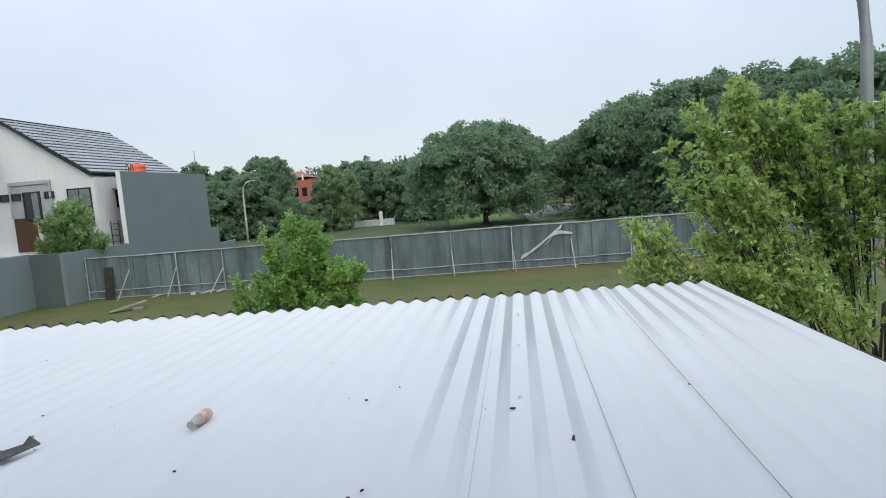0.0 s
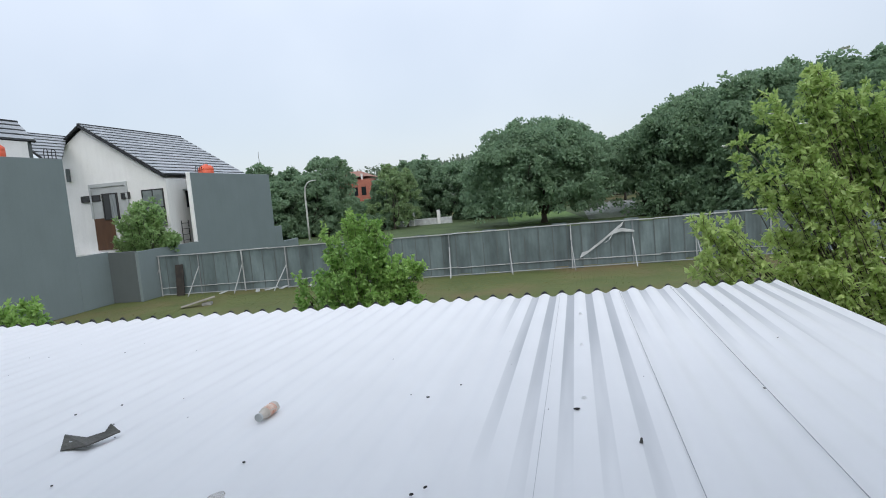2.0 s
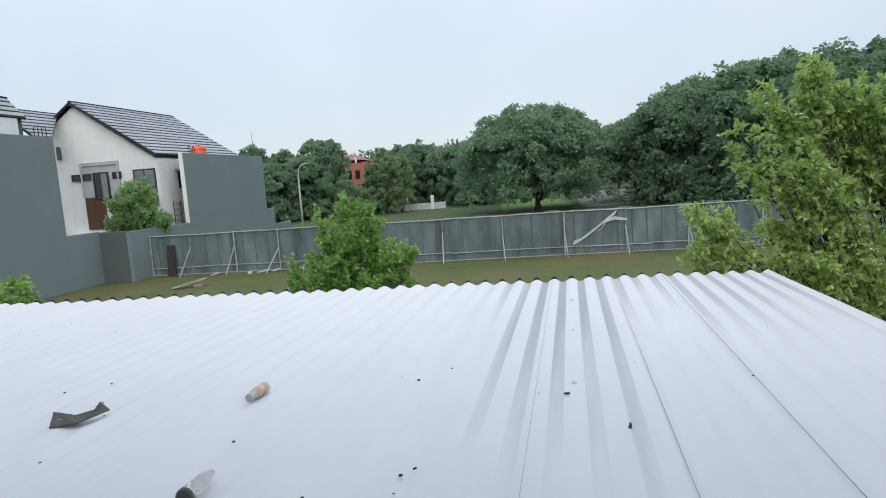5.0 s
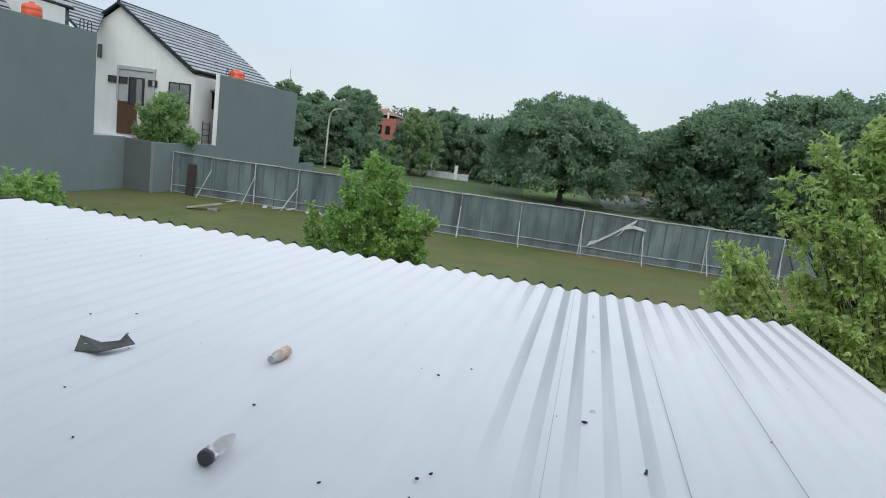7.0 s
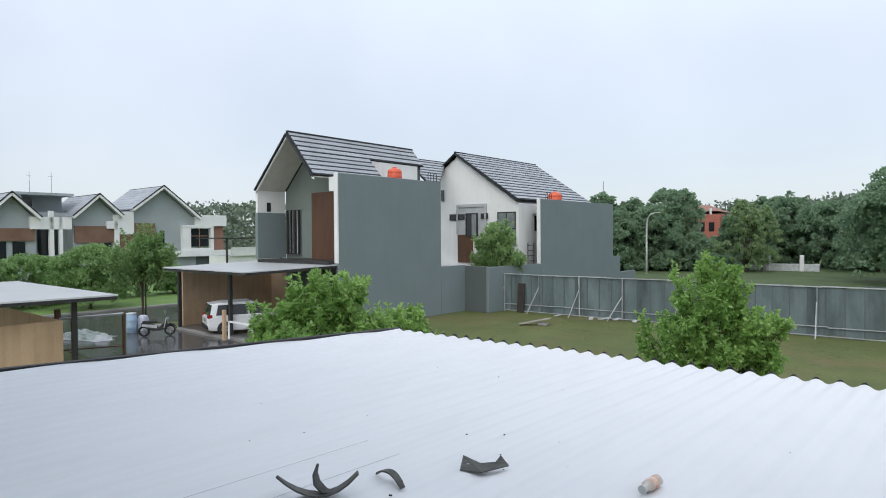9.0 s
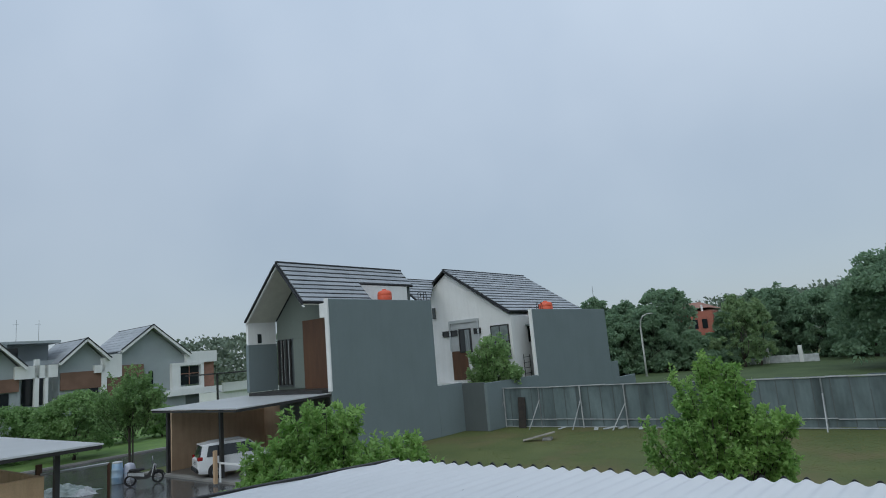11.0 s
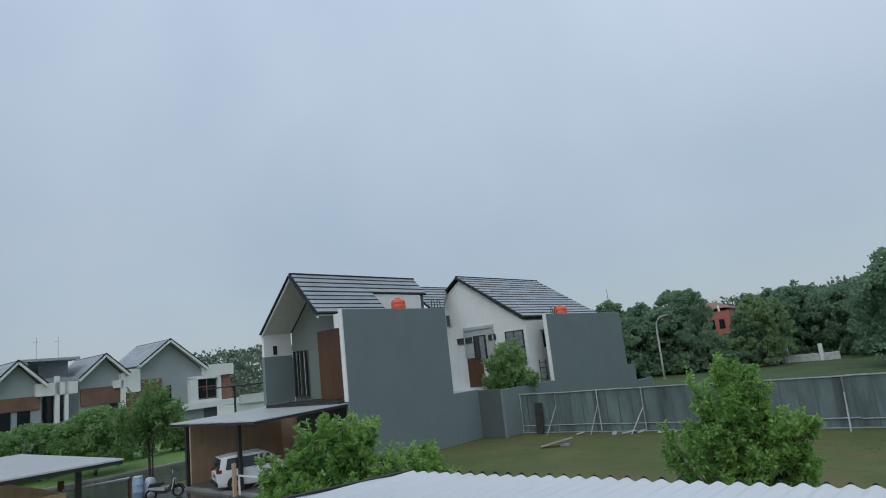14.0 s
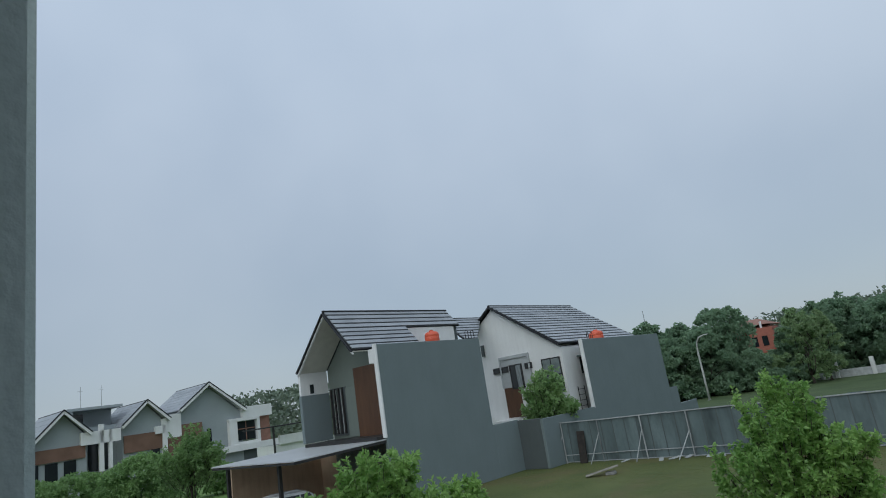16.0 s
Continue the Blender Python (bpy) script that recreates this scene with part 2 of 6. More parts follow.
M_OLDPOST = mat("dark_grey_timber", (0.24, 0.26, 0.26), 0.8, (0.16, 0.175, 0.18), 2.0, 30.0, 0.2, per_object=0.2)
M_POST = mat("pale_grey_timber", (0.44, 0.455, 0.45), 0.8, (0.30, 0.31, 0.31), 2.0, 30.0, 0.2, per_object=0.15)
M_WHITEPLASTIC = mat("white_torn_plastic", (0.60, 0.62, 0.62), 0.6)
M_CARPAINT = mat("white_car_paint", (0.78, 0.79, 0.80), 0.2, (0.74, 0.75, 0.76), 1.0, 20.0, 0.0)
M_BLACK = mat("black_rubber", (0.015, 0.015, 0.016), 0.7)
M_CHROME = mat("grey_alloy", (0.45, 0.45, 0.46), 0.35, metal=0.8, bump=0.0)
M_TAIL = mat("red_tail_lamp", (0.35, 0.015, 0.015), 0.25, bump=0.0)
M_GALV = mat("galvanised_steel", (0.30, 0.32, 0.32), 0.45, (0.24, 0.26, 0.26), metal=0.3)
M_LAMPWHITE = mat("pale_lamp_paint", (0.55, 0.56, 0.52), 0.5)
M_BARK = mat("grey_brown_bark", (0.085, 0.07, 0.055), 0.9, (0.05, 0.042, 0.033), 3.0, 25.0, 0.6)
M_BLUE = mat("pale_blue_plastic", (0.42, 0.53, 0.62), 0.4, (0.27, 0.42, 0.58))
M_RUBBLE = mat("pale_rubble", (0.36, 0.35, 0.33), 0.85, (0.22, 0.22, 0.21), 3.0)
M_WOOD = mat("weathered_board", (0.34, 0.31, 0.26), 0.85, (0.22, 0.20, 0.17), 3.0)
M_CURL = mat("dark_grey_bark_strip", (0.12, 0.118, 0.105), 0.8, (0.06, 0.06, 0.054), 9.0, 60.0, 0.4)
M_DEBRIS = mat("black_grit", (0.03, 0.028, 0.026), 0.9)
M_LABEL = mat("faded_orange_label", (0.60, 0.27, 0.17), 0.5, (0.78, 0.62, 0.52), 30.0)
M_CAP = mat("dark_grey_cap", (0.06, 0.062, 0.065), 0.5)
M_MURKY = mat("milky_dirty_plastic", (0.62, 0.58, 0.52), 0.35, (0.48, 0.41, 0.34), 14.0)
M_CLEAR = mat("dirty_clear_plastic", (0.90, 0.89, 0.87), 0.12, (0.78, 0.73, 0.67), 20.0)
M_CLEAR.node_tree.nodes["Principled BSDF"].inputs["Transmission Weight"].default_value = 0.9
M_DRYLEAF = mat("grey_green_dry_leaf", (0.22, 0.24, 0.20), 0.8, (0.09, 0.10, 0.08), 25.0, 60.0, 0.3)
M_LEAF_NEAR = leaf_mat("yellow_green_leaves", (0.25, 0.39, 0.10), (0.64, 0.76, 0.31), 0.35, 0.5)
M_LEAF_MID = leaf_mat("fresh_green_leaves", (0.165, 0.33, 0.075), (0.43, 0.62, 0.20), 0.4, 0.5)
M_LEAF_GARDEN = leaf_mat("garden_green_leaves", (0.15, 0.265, 0.09), (0.28, 0.43, 0.155), 0.5, 0.45)
M_LEAF_LIGHT = leaf_mat("airy_green_leaves", (0.21, 0.36, 0.13), (0.42, 0.58, 0.26), 0.5, 0.5)
# far crowns: leaf colours lifted and cooled to carry the haze over them
M_LEAF_DARK = leaf_mat("dark_tree_leaves", (0.19, 0.295, 0.185), (0.265, 0.38, 0.23), 0.85, 0.5)
M_LEAF_RAIN = leaf_mat("rain_tree_leaves", (0.18, 0.28, 0.17), (0.25, 0.36, 0.21), 0.85, 0.5)
M_LEAF_PALE = leaf_mat("pale_green_leaves", (0.21, 0.32, 0.15), (0.37, 0.49, 0.25), 0.55, 0.5)
M_FLOWER = mat("white_petals", (0.80, 0.80, 0.76), 0.6)
M_HILL = leaf_mat("far_wood_leaves", (0.13, 0.18, 0.13), (0.19, 0.24, 0.165), 0.7, 0.15)


# ---- builders ----
GRID = pose(0, 0, 0, 0, 0, -4.5)      # the estate's own axes


def box(bm, lo, hi, bevel=0.0):
    m = Matrix.Translation([(a + b) / 2 for a, b in zip(lo, hi)]) @ Matrix.Diagonal([*(abs(b - a) for a, b in zip(lo, hi)), 1])
    made = bmesh.ops.create_cube(bm, size=1, matrix=m)
    if bevel:
        edges = {e for v in made["verts"] for e in v.link_edges}
        bmesh.ops.bevel(bm, geom=list(edges), offset=bevel, segments=1, affect='EDGES')
    return bm


def boxes(*pairs, bevel=0.0):
    bm = bmesh.new()
    for lo, hi in pairs:
        box(bm, lo, hi, bevel)
    return bm


def several(*pairs, bevel=0.0):
    """Blocks that become parts of their own."""
    return [boxes(p, bevel=bevel) for p in pairs]


def bar(a, b, w, h=None, bevel=0.0):
    """A straight bar from a to b, w by h thick."""
    bm = bmesh.new()
    a, b = Vector(a), Vector(b)
    length = (b - a).length
    box(bm, (-w / 2, -(h or w) / 2, 0), (w / 2, (h or w) / 2, length), bevel)
    q = Vector((0, 0, 1)).rotation_difference((b - a).normalized())
    bmesh.ops.transform(bm, matrix=Matrix.Translation(a) @ q.to_matrix().to_4x4(), verts=bm.verts)
    return bm


def tube_data(points, radii, sides=8):
    """A tapered tube along points: vertices and faces."""
    pts = [Vector(p) for p in points]
    verts, faces = [], []
    for i, (p, r) in enumerate(zip(pts, radii)):
        d = (pts[min(i + 1, len(pts) - 1)] - pts[max(i - 1, 0)]).normalized()
        side = d.orthogonal().normalized() if abs(d.z) < 0.99 else Vector((1, 0, 0))
        up = d.cross(side).normalized()
        side = up.cross(d)
        for k in range(sides):
            a = 2 * math.pi * k / sides
            verts.append(p + side * (r * math.cos(a)) + up * (r * math.sin(a)))
    for i in range(len(pts) - 1):
        for k in range(sides):
            a, b = i * sides + k, i * sides + (k + 1) % sides
            faces.append((a, b, b + sides, a + sides))
    faces.append(tuple(range(sides))[::-1])
    faces.append(tuple(range((len(pts) - 1) * sides, len(pts) * sides)))
    return verts, faces


def mesh_of(name, verts, faces, smooth=False):
    me = bpy.data.meshes.new(name)
    me.from_pydata([tuple(v) for v in verts], [], faces)
    if smooth:
        me.polygons.foreach_set("use_smooth", [True] * len(me.polygons))
    me.update()
    return me


def tubes(paths, sides=8):
    verts, faces = [], []
    for points, radii in paths:
        v, f = tube_data(points, radii, sides)
        faces += [tuple(i + len(verts) for i in q) for q in f]
        verts += v
    return verts, faces


def thing(name, m, label, category, group="", kind=""):
    ob = new(name)
    ob.empty_display_size = 0.2
    ob.matrix_world = m
    return tagged(ob, label, category, group, kind)


def part(name, data, material, parent, label="", smooth=False):
    """One mesh object under a thing or a part; data is a bmesh, a mesh, or (vertices, faces)."""
    if isinstance(data, list):
        return [part(name, d, material, parent, label, smooth) for d in data]
    if isinstance(data, bmesh.types.BMesh):
        bmesh.ops.recalc_face_normals(data, faces=data.faces)
        me = bpy.data.meshes.new(name)
        data.to_mesh(me)
        data.free()
    elif isinstance(data, tuple):
        me = mesh_of(name, *data)
    else:
        me = data
    if smooth:
        me.polygons.foreach_set("use_smooth", [True] * len(me.polygons))
    if not me.materials:
        me.materials.append(material)
    ob = new(name, me)
    ob.parent = parent
    if label:
        ob["label"] = label
    return ob


def single(name, data, material, m, label, category="", group="", kind="", smooth=False):
    ob = part(name, data, material, None, smooth=smooth)
    ob.matrix_world = m
    return tagged(ob, label, category, group, kind)


def quads_mesh(name, v):
    """A mesh of loose four-cornered leaves; v has the shape (n, 4, 3)."""
    n = len(v)
    me = bpy.data.meshes.new(name)
    me.vertices.add(n * 4)
    me.vertices.foreach_set("co", np.asarray(v, dtype=np.float32).ravel())
    me.loops.add(n * 4)
    me.loops.foreach_set("vertex_index", np.arange(n * 4, dtype=np.int32))
    me.polygons.add(n)
    me.polygons.foreach_set("loop_start", np.arange(0, n * 4, 4, dtype=np.int32))
    me.update(calc_edges=True)
    return me


def unit(v):
    return v / np.maximum(np.linalg.norm(v, axis=-1, keepdims=True), 1e-9)


def leaves(rng, base, way, length, width, jitter=0.25, tumble=0.5):
    """Pointed, slightly folded leaves that grow from base along way."""
    n = len(base)
    way = unit(way)
    side = unit(np.cross(way, rng.normal(size=(n, 3)) * tumble + np.array([0, 0, 1.0])))
    ln = (length * (1 + jitter * rng.uniform(-1, 1, n)))[:, None]
    wd = (width * (1 + jitter * rng.uniform(-1, 1, n)))[:, None]
    up = np.cross(side, way)
    mid = base + way * ln * 0.5 + up * ln * 0.06
    tip = base + way * ln - np.array([0, 0, 1.0]) * ln * 0.12
    return np.stack([base, mid + side * wd, tip, mid - side * wd], axis=1)


def clump_leaves(rng, centres, radii, per, length, width):
    """Clumps of foliage: leaves over flattened balls, thicker on top."""
    n = len(centres)
    d = unit(rng.normal(size=(n * per, 3)) + np.array([0, 0, 0.35]))
    c, r = np.repeat(centres, per, axis=0), np.repeat(radii, per)[:, None]
    base = c + d * r * np.array([1, 1, 0.62]) * rng.uniform(0.45, 1.0, (n * per, 1)) * (1 + 0.35 * rng.uniform(size=(n * per, 1)) ** 4)
    way = d + rng.normal(size=d.shape) * 1.1
    return leaves(rng, base, way, length, width, 0.4, 2.0)


def limb(rng, a, b, bend=0.12, steps=5):
    a, b = np.array(a, float), np.array(b, float)
    off = rng.normal(size=3) * np.linalg.norm(b - a) * bend
    return [tuple(a + (b - a) * s + off * math.sin(math.pi * s)) for s in np.linspace(0, 1, steps)]


def broad_tree(name, place, radius, top, low, seed, material, label, clumps=60, per=260, leaf=0.42, group="", trunk_r=0.35, fork=0.35, category="tree"):
    """A spreading tree: trunk, forked limbs and a crown of leaf clumps with an uneven outline."""
    rng = np.random.default_rng(seed)
    root = thing(name, Matrix.Translation((*place, 0)), label, category, group)
    depth = top - low
    clumps, per = int(clumps * 2.6), max(30, int(per * 0.42))
    u = rng.uniform(0, 1, clumps)
    ang = np.arange(clumps) * 2.39996 + rng.uniform(-0.4, 0.4, clumps)
    lobe = 1 + 0.10 * np.sin(3 * ang + seed) + 0.07 * np.sin(7 * ang + 2 * seed)
    rad = radius * np.sqrt(u) * lobe * rng.uniform(0.86, 1.04, clumps)
    dome = np.sqrt(np.maximum(0.0, 1 - (rad / (radius * 1.14)) ** 2))
    bump = 0.07 * np.sin(rad * np.cos(ang) * 1.1 + seed) * np.cos(rad * np.sin(ang) * 1.0 + 2 * seed)
    hi = low + depth * (0.10 + (0.80 + bump) * dome)
    z = np.where(rng.uniform(size=clumps) < 0.45, hi, low + (hi - low) * rng.uniform(0.0, 0.95, clumps)) + rng.normal(size=clumps) * depth * 0.03
    cen = np.stack([rad * np.cos(ang), rad * np.sin(ang), z], axis=1)
    crad = radius * rng.uniform(0.055, 0.135, clumps)
    part("crown", quads_mesh("crown", clump_leaves(rng, cen, crad, per, leaf, leaf * 0.33)), material, root)
    f = low * fork + 0.6
    paths = [([(0, 0, -0.1), (0.06, 0.03, f * 0.5), (0, 0.05, f)], [trunk_r * 1.35, trunk_r, trunk_r * 0.9])]
    for i in range(7):
        tgt = cen[rng.integers(clumps)] * np.array([0.75, 0.75, 1]) - np.array([0, 0, depth * 0.12])
        pts = limb(rng, (0, 0.05, f - 0.1), tgt)
        paths.append((pts, list(np.linspace(trunk_r * 0.55, trunk_r * 0.1, len(pts)))))
        pts2 = limb(rng, pts[2], cen[rng.integers(clumps)])
        paths.append((pts2, list(np.linspace(trunk_r * 0.28, trunk_r * 0.06, len(pts2)))))
    part("trunk", tubes(paths), M_BARK, root, smooth=True)
    return root


def branch_tree(name, place, shape, seed, material, label, branches, twigs, per, leaf, width, reach=0.32, base_z=0.3, group="", flowers=0, category="small tree", stem_r=0.05, inner=0.55):
    """A small tree of stems and side branches; twigs along the outer part of each carry leaves all round; shape(rng) gives a branch's tip."""
    rng = np.random.default_rng(seed)
    root = thing(name, Matrix.Translation((*place, 0)), label, category, group)
    tips = np.array([shape(rng) for _ in range(branches)])
    foot = np.stack([tips[:, 0] * 0.08, tips[:, 1] * 0.08, np.maximum(base_z, tips[:, 2] * rng.uniform(0.30, 0.62, branches))], axis=1)
    bow = foot + (tips - foot) * np.array([0.62, 0.62, 0.40]) + rng.normal(size=tips.shape) * 0.05
    t = inner + (1 - inner) * rng.uniform(0, 1, (branches, twigs, 1)) ** 0.75
    at = foot[:, None] * (1 - t) ** 2 + 2 * bow[:, None] * t * (1 - t) + tips[:, None] * t ** 2
    run = unit((bow - foot)[:, None] * (1 - t) + (tips - bow)[:, None] * t)
    go = unit(run * 0.9 + unit(rng.normal(size=at.shape)) * 0.95 + np.array([0, 0, 0.22]))
    ln = reach * rng.uniform(0.55, 1.15, t.shape) * (1.15 - 0.4 * t)
    s = rng.uniform(0.12, 1.0, (branches, twigs, per, 1)) ** 0.8
    base = at[:, :, None] + go[:, :, None] * ln[:, :, None] * s
    way = go[:, :, None] * (0.35 + 0.5 * s) + unit(rng.normal(size=base.shape)) * 0.85
    part("crown", quads_mesh("crown", leaves(rng, base.reshape(-1, 3), way.reshape(-1, 3), leaf, width, 0.35, 0.9)), material, root)
    paths = []
    for k in range(branches):
        start = 0.0 if k % 16 == 0 else inner * 0.92
        pts = [tuple(foot[k] * (1 - q) ** 2 + 2 * bow[k] * q * (1 - q) + tips[k] * q * q) for q in np.linspace(start, 1, 5)]
        paths.append((pts, [stem_r * w * (1.0 if k % 16 == 0 else 0.45) for w in (0.55, 0.42, 0.30, 0.18, 0.08)]))
        for m in range(0, twigs, 3):
            paths.append(([tuple(at[k, m]), tuple(at[k, m] + go[k, m] * ln[k, m])], [stem_r * 0.11, stem_r * 0.05]))
    top = float(foot[:, 2].max())
    for k in range(3):
        a = 2.1 * k + seed
        paths.append((limb(rng, (0.10 * math.cos(a), 0.10 * math.sin(a), -0.05), (0.06 * math.cos(a), 0.06 * math.sin(a), top), 0.02, 6), list(np.linspace(stem_r, stem_r * 0.45, 6))))
    part("stem", tubes(paths, 5), M_BARK, root, smooth=True)
    for k in range(flowers):
        p = tips[rng.integers(branches)] + rng.normal(size=3) * 0.08
        a = np.arange(5) * 1.2566
        w = np.stack([np.cos(a), np.sin(a), np.full(5, 0.5)], axis=1) + rng.normal(size=3) * 0.3
        part("flower", quads_mesh("flower", leaves(rng, np.repeat(p[None], 5, 0), w, leaf * 0.66, leaf * 0.25)), M_FLOWER, root, "white five-petalled blossom")
    return root


# ---- ground, roads ----
gnd = bmesh.new()
bmesh.ops.create_grid(gnd, x_segments=60, y_segments=60, size=900)
for v in gnd.verts:
    r = math.hypot(v.co.x, v.co.y)
    v.co.z = 0.0 if r < 150 else 0.25 * noise.noise(v.co * 0.01)
single("ground", gnd, M_GRASS, Matrix(), "level mown lawn, green and yellowish, wet", "ground", kind="structure")
single("road", boxes(((-46, 10.4, -0.2), (-8, 16.6, 0.02)), ((-46.0, -60, -0.2), (-37.5, 120, 0.024))), M_ROAD, GRID, "dark wet asphalt estate road", "road", kind="structure")
single("pavement", boxes(((-36, 16.6, -0.2), (-8, 17.0, 0.12)), ((-46.4, -60, -0.2), (-46.0, 120, 0.12))), M_CONCRETE, GRID,
       "pale concrete kerb and driveway", "pavement", kind="structure")
single("driveway", boxes(((-34.7, 17.0, -0.2), (-26.45, 23.6, 0.05))), M_WETSLAB, GRID, "dark wet concrete driveway", "driveway", kind="structure")

yard = bmesh.new()
rim = [yard.verts.new((x, y, z)) for z in (-0.2, 0.03) for x, y in ((11.2, 77), (18.5, 77), (33, 160), (20.5, 160))]
for q in ((3, 2, 1, 0), (4, 5, 6, 7), (0, 1, 5, 4), (1, 2, 6, 5), (2, 3, 7, 6), (3, 0, 4, 7)):
    yard.faces.new([rim[k] for k in q])
single("road.001", yard, M_SKYWET, Matrix(), "wet road leading away between the trees, sky reflection in its pale colour", "road", kind="structure")

single("lawn_verge", boxes(((-70, -30, -0.2), (-46.4, 70, 0.03))), M_VERGE, GRID, "bright green wet verge lawn along the estate road", "lawn", kind="structure")

single("lawn_verge.001", boxes(((1.5, 77, -0.2), (11.2, 135, 0.028))), M_VERGE, Matrix(), "bright green grass beyond the hoarding", "lawn", kind="structure")
single("field", boxes(((-75, 38.5, -0.2), (90, 125, 0.015))), M_FIELD, Matrix(), "green field beyond the hoarding, tree shade put into its colour", "field", kind="structure")

# ---- own house and the white roof ----
ow = boxes(((-3.06, 0.10, 0), (-1.0, 0.25, 7.4)), ((-7.0, 0.10, 0), (-3.06, 0.25, 9.2)), ((1.7, 0.10, 0), (4.2, 0.25, 7.4)), ((-1.0, 0.10, 0), (1.7, 0.25, 4.35)), ((-1.0, 0.10, 7.0), (1.7, 0.25, 7.4)),
           ((-7.0, 0.25, 0), (-3.06, 0.92, 9.2)))
single("wall_own", ow, M_GREENGREY, Matrix(), "green-grey plastered house wall with a window opening", "wall", kind="structure")
single("wall_room", boxes(((-2.6, -3.6, 3.3), (-2.5, 0.1, 7.2)), ((2.9, -3.6, 3.3), (3.0, 0.1, 7.2)), ((-2.6, -3.7, 3.3), (3.0, -3.6, 7.2))), M_WHITEWALL, Matrix(),
       "plain white room walls", "wall", kind="structure")
single("floor", boxes(((-2.6, -3.7, 3.2), (3.0, 0.1, 3.3))), M_CONCRETE, Matrix(), "plain upper room floor", "floor", kind="structure")
single("ceiling", boxes(((-2.6, -3.7, 7.2), (3.0, 0.1, 7.3))), M_WHITEWALL, Matrix(), "plain white room ceiling", "ceiling", kind="structure")
single("wall_annex", boxes(((-4.5, 0.25, 0), (-4.35, 5.2, 3.9)), ((1.8, 0.25, 0), (1.95, 5.2, 3.9)), ((-4.5, 5.2, 0), (1.95, 5.35, 3.9))), M_WHITEWALL, Matrix(),
       "plain white annex walls under the roof", "wall", kind="structure")

ROOF = Matrix(((1, 0, 0, 0), (0, 1, 0, 0), (-0.0106, -0.0085, 1, 4.085), (0, 0, 0, 1)))   # slightly tilted sheet plane
PITCH, AMP, SKEW, EAVE, CREST = 0.155, 0.0065, 0.125, 5.55, -0.047
roof = thing("corrugated_roof", Matrix(), "white corrugated plastic roof sheets, wet and dusty", "roof")


def along(x, y):
    """The x of a corrugation that meets the eave at x."""
    return x + SKEW * (y - EAVE)


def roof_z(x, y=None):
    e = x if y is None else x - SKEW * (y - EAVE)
    # waves flattened up the sheet to imitate even light, deeper towards the eave
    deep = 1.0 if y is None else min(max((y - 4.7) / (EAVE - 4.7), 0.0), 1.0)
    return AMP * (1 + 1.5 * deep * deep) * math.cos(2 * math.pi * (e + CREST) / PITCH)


right_x = 2.52


def left_edge(y):
    return -4.82 - 0.30 * (EAVE - y)


def right_edge(y):
    return right_x + 0.09 * (y - EAVE)


def roof_sheet(x0, x1, lift, y0, y1):
    xs = np.linspace(x0, x1, max(2, round((x1 - x0) / PITCH * 10) + 1))
    ys = np.linspace(y0, y1, 26)
    verts, faces, nx = [], [], len(xs)
    for off in (0.0, -0.006):
        for y in ys:
            for e in xs:
                x = min(max(along(e, y), left_edge(y)), right_edge(y))
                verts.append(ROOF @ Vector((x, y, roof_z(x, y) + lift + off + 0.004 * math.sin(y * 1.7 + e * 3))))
    ny, half = len(ys), len(xs) * len(ys)
    for j in range(ny - 1):
        for i in range(nx - 1):
            a = j * nx + i
            if along(xs[i + 1], ys[j]) < left_edge(ys[j]) and along(xs[i + 1], ys[j + 1]) < left_edge(ys[j + 1]):
                continue
            if along(xs[i], ys[j]) > right_edge(ys[j]) and along(xs[i], ys[j + 1]) > right_edge(ys[j + 1]):
                continue
            faces.append((a, a + 1, a + nx + 1, a + nx))
            faces.append((half + a, half + a + nx, half + a + nx + 1, half + a + 1))
    return mesh_of("roof_sheet", verts, faces, True)


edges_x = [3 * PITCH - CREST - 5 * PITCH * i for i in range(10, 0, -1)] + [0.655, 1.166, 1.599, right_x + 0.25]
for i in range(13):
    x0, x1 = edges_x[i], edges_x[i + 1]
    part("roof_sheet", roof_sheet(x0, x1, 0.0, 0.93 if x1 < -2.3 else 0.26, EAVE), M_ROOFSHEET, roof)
for e, y0 in ((0.655, 1.6), (1.166, 1.0), (1.599, 1.0), (-1.98, 1.0), (-1.76, 1.0)):
    pts = [ROOF @ Vector((along(e, y), y, roof_z(e) + 0.008)) for y in np.linspace(y0, EAVE - 0.1 if e > 0 else 2.4, 9)]
    part("seam", tubes([(pts, [0.0018 if e > 1.3 else 0.0013 if e > 1 else 0.0008] * 9)], 5), M_SHEETSEAM, roof, "thin grey line along a sheet lap")
# dark strip just past the sheet ends, following their wave
cl = []
xs = np.arange(-4.8, right_x, PITCH / 10)
for y, dz in ((EAVE + 0.004, -0.003), (EAVE + 0.02, -0.004), (EAVE + 0.02, -0.03), (EAVE + 0.004, -0.03)):
    cl.append([ROOF @ Vector((x, y, roof_z(x) * 2.5 + dz - 0.003)) for x in xs])
n = len(xs)
part("eave_strip", (sum(cl, []), [(a * n + i, a * n + i + 1, (a + 1) % 4 * n + i + 1, (a + 1) % 4 * n + i) for a in range(4) for i in range(n - 1)]), M_EDGE_GAPSHADE, roof, "dark wavy strip along the eave")
part("edge_trim", bar(ROOF @ Vector((right_edge(0.3) + 0.01, 0.3, -0.034)), ROOF @ Vector((2.53, 5.6, -0.034)), 0.015, 0.06), M_DARKSTEEL, roof, "dark steel edge")
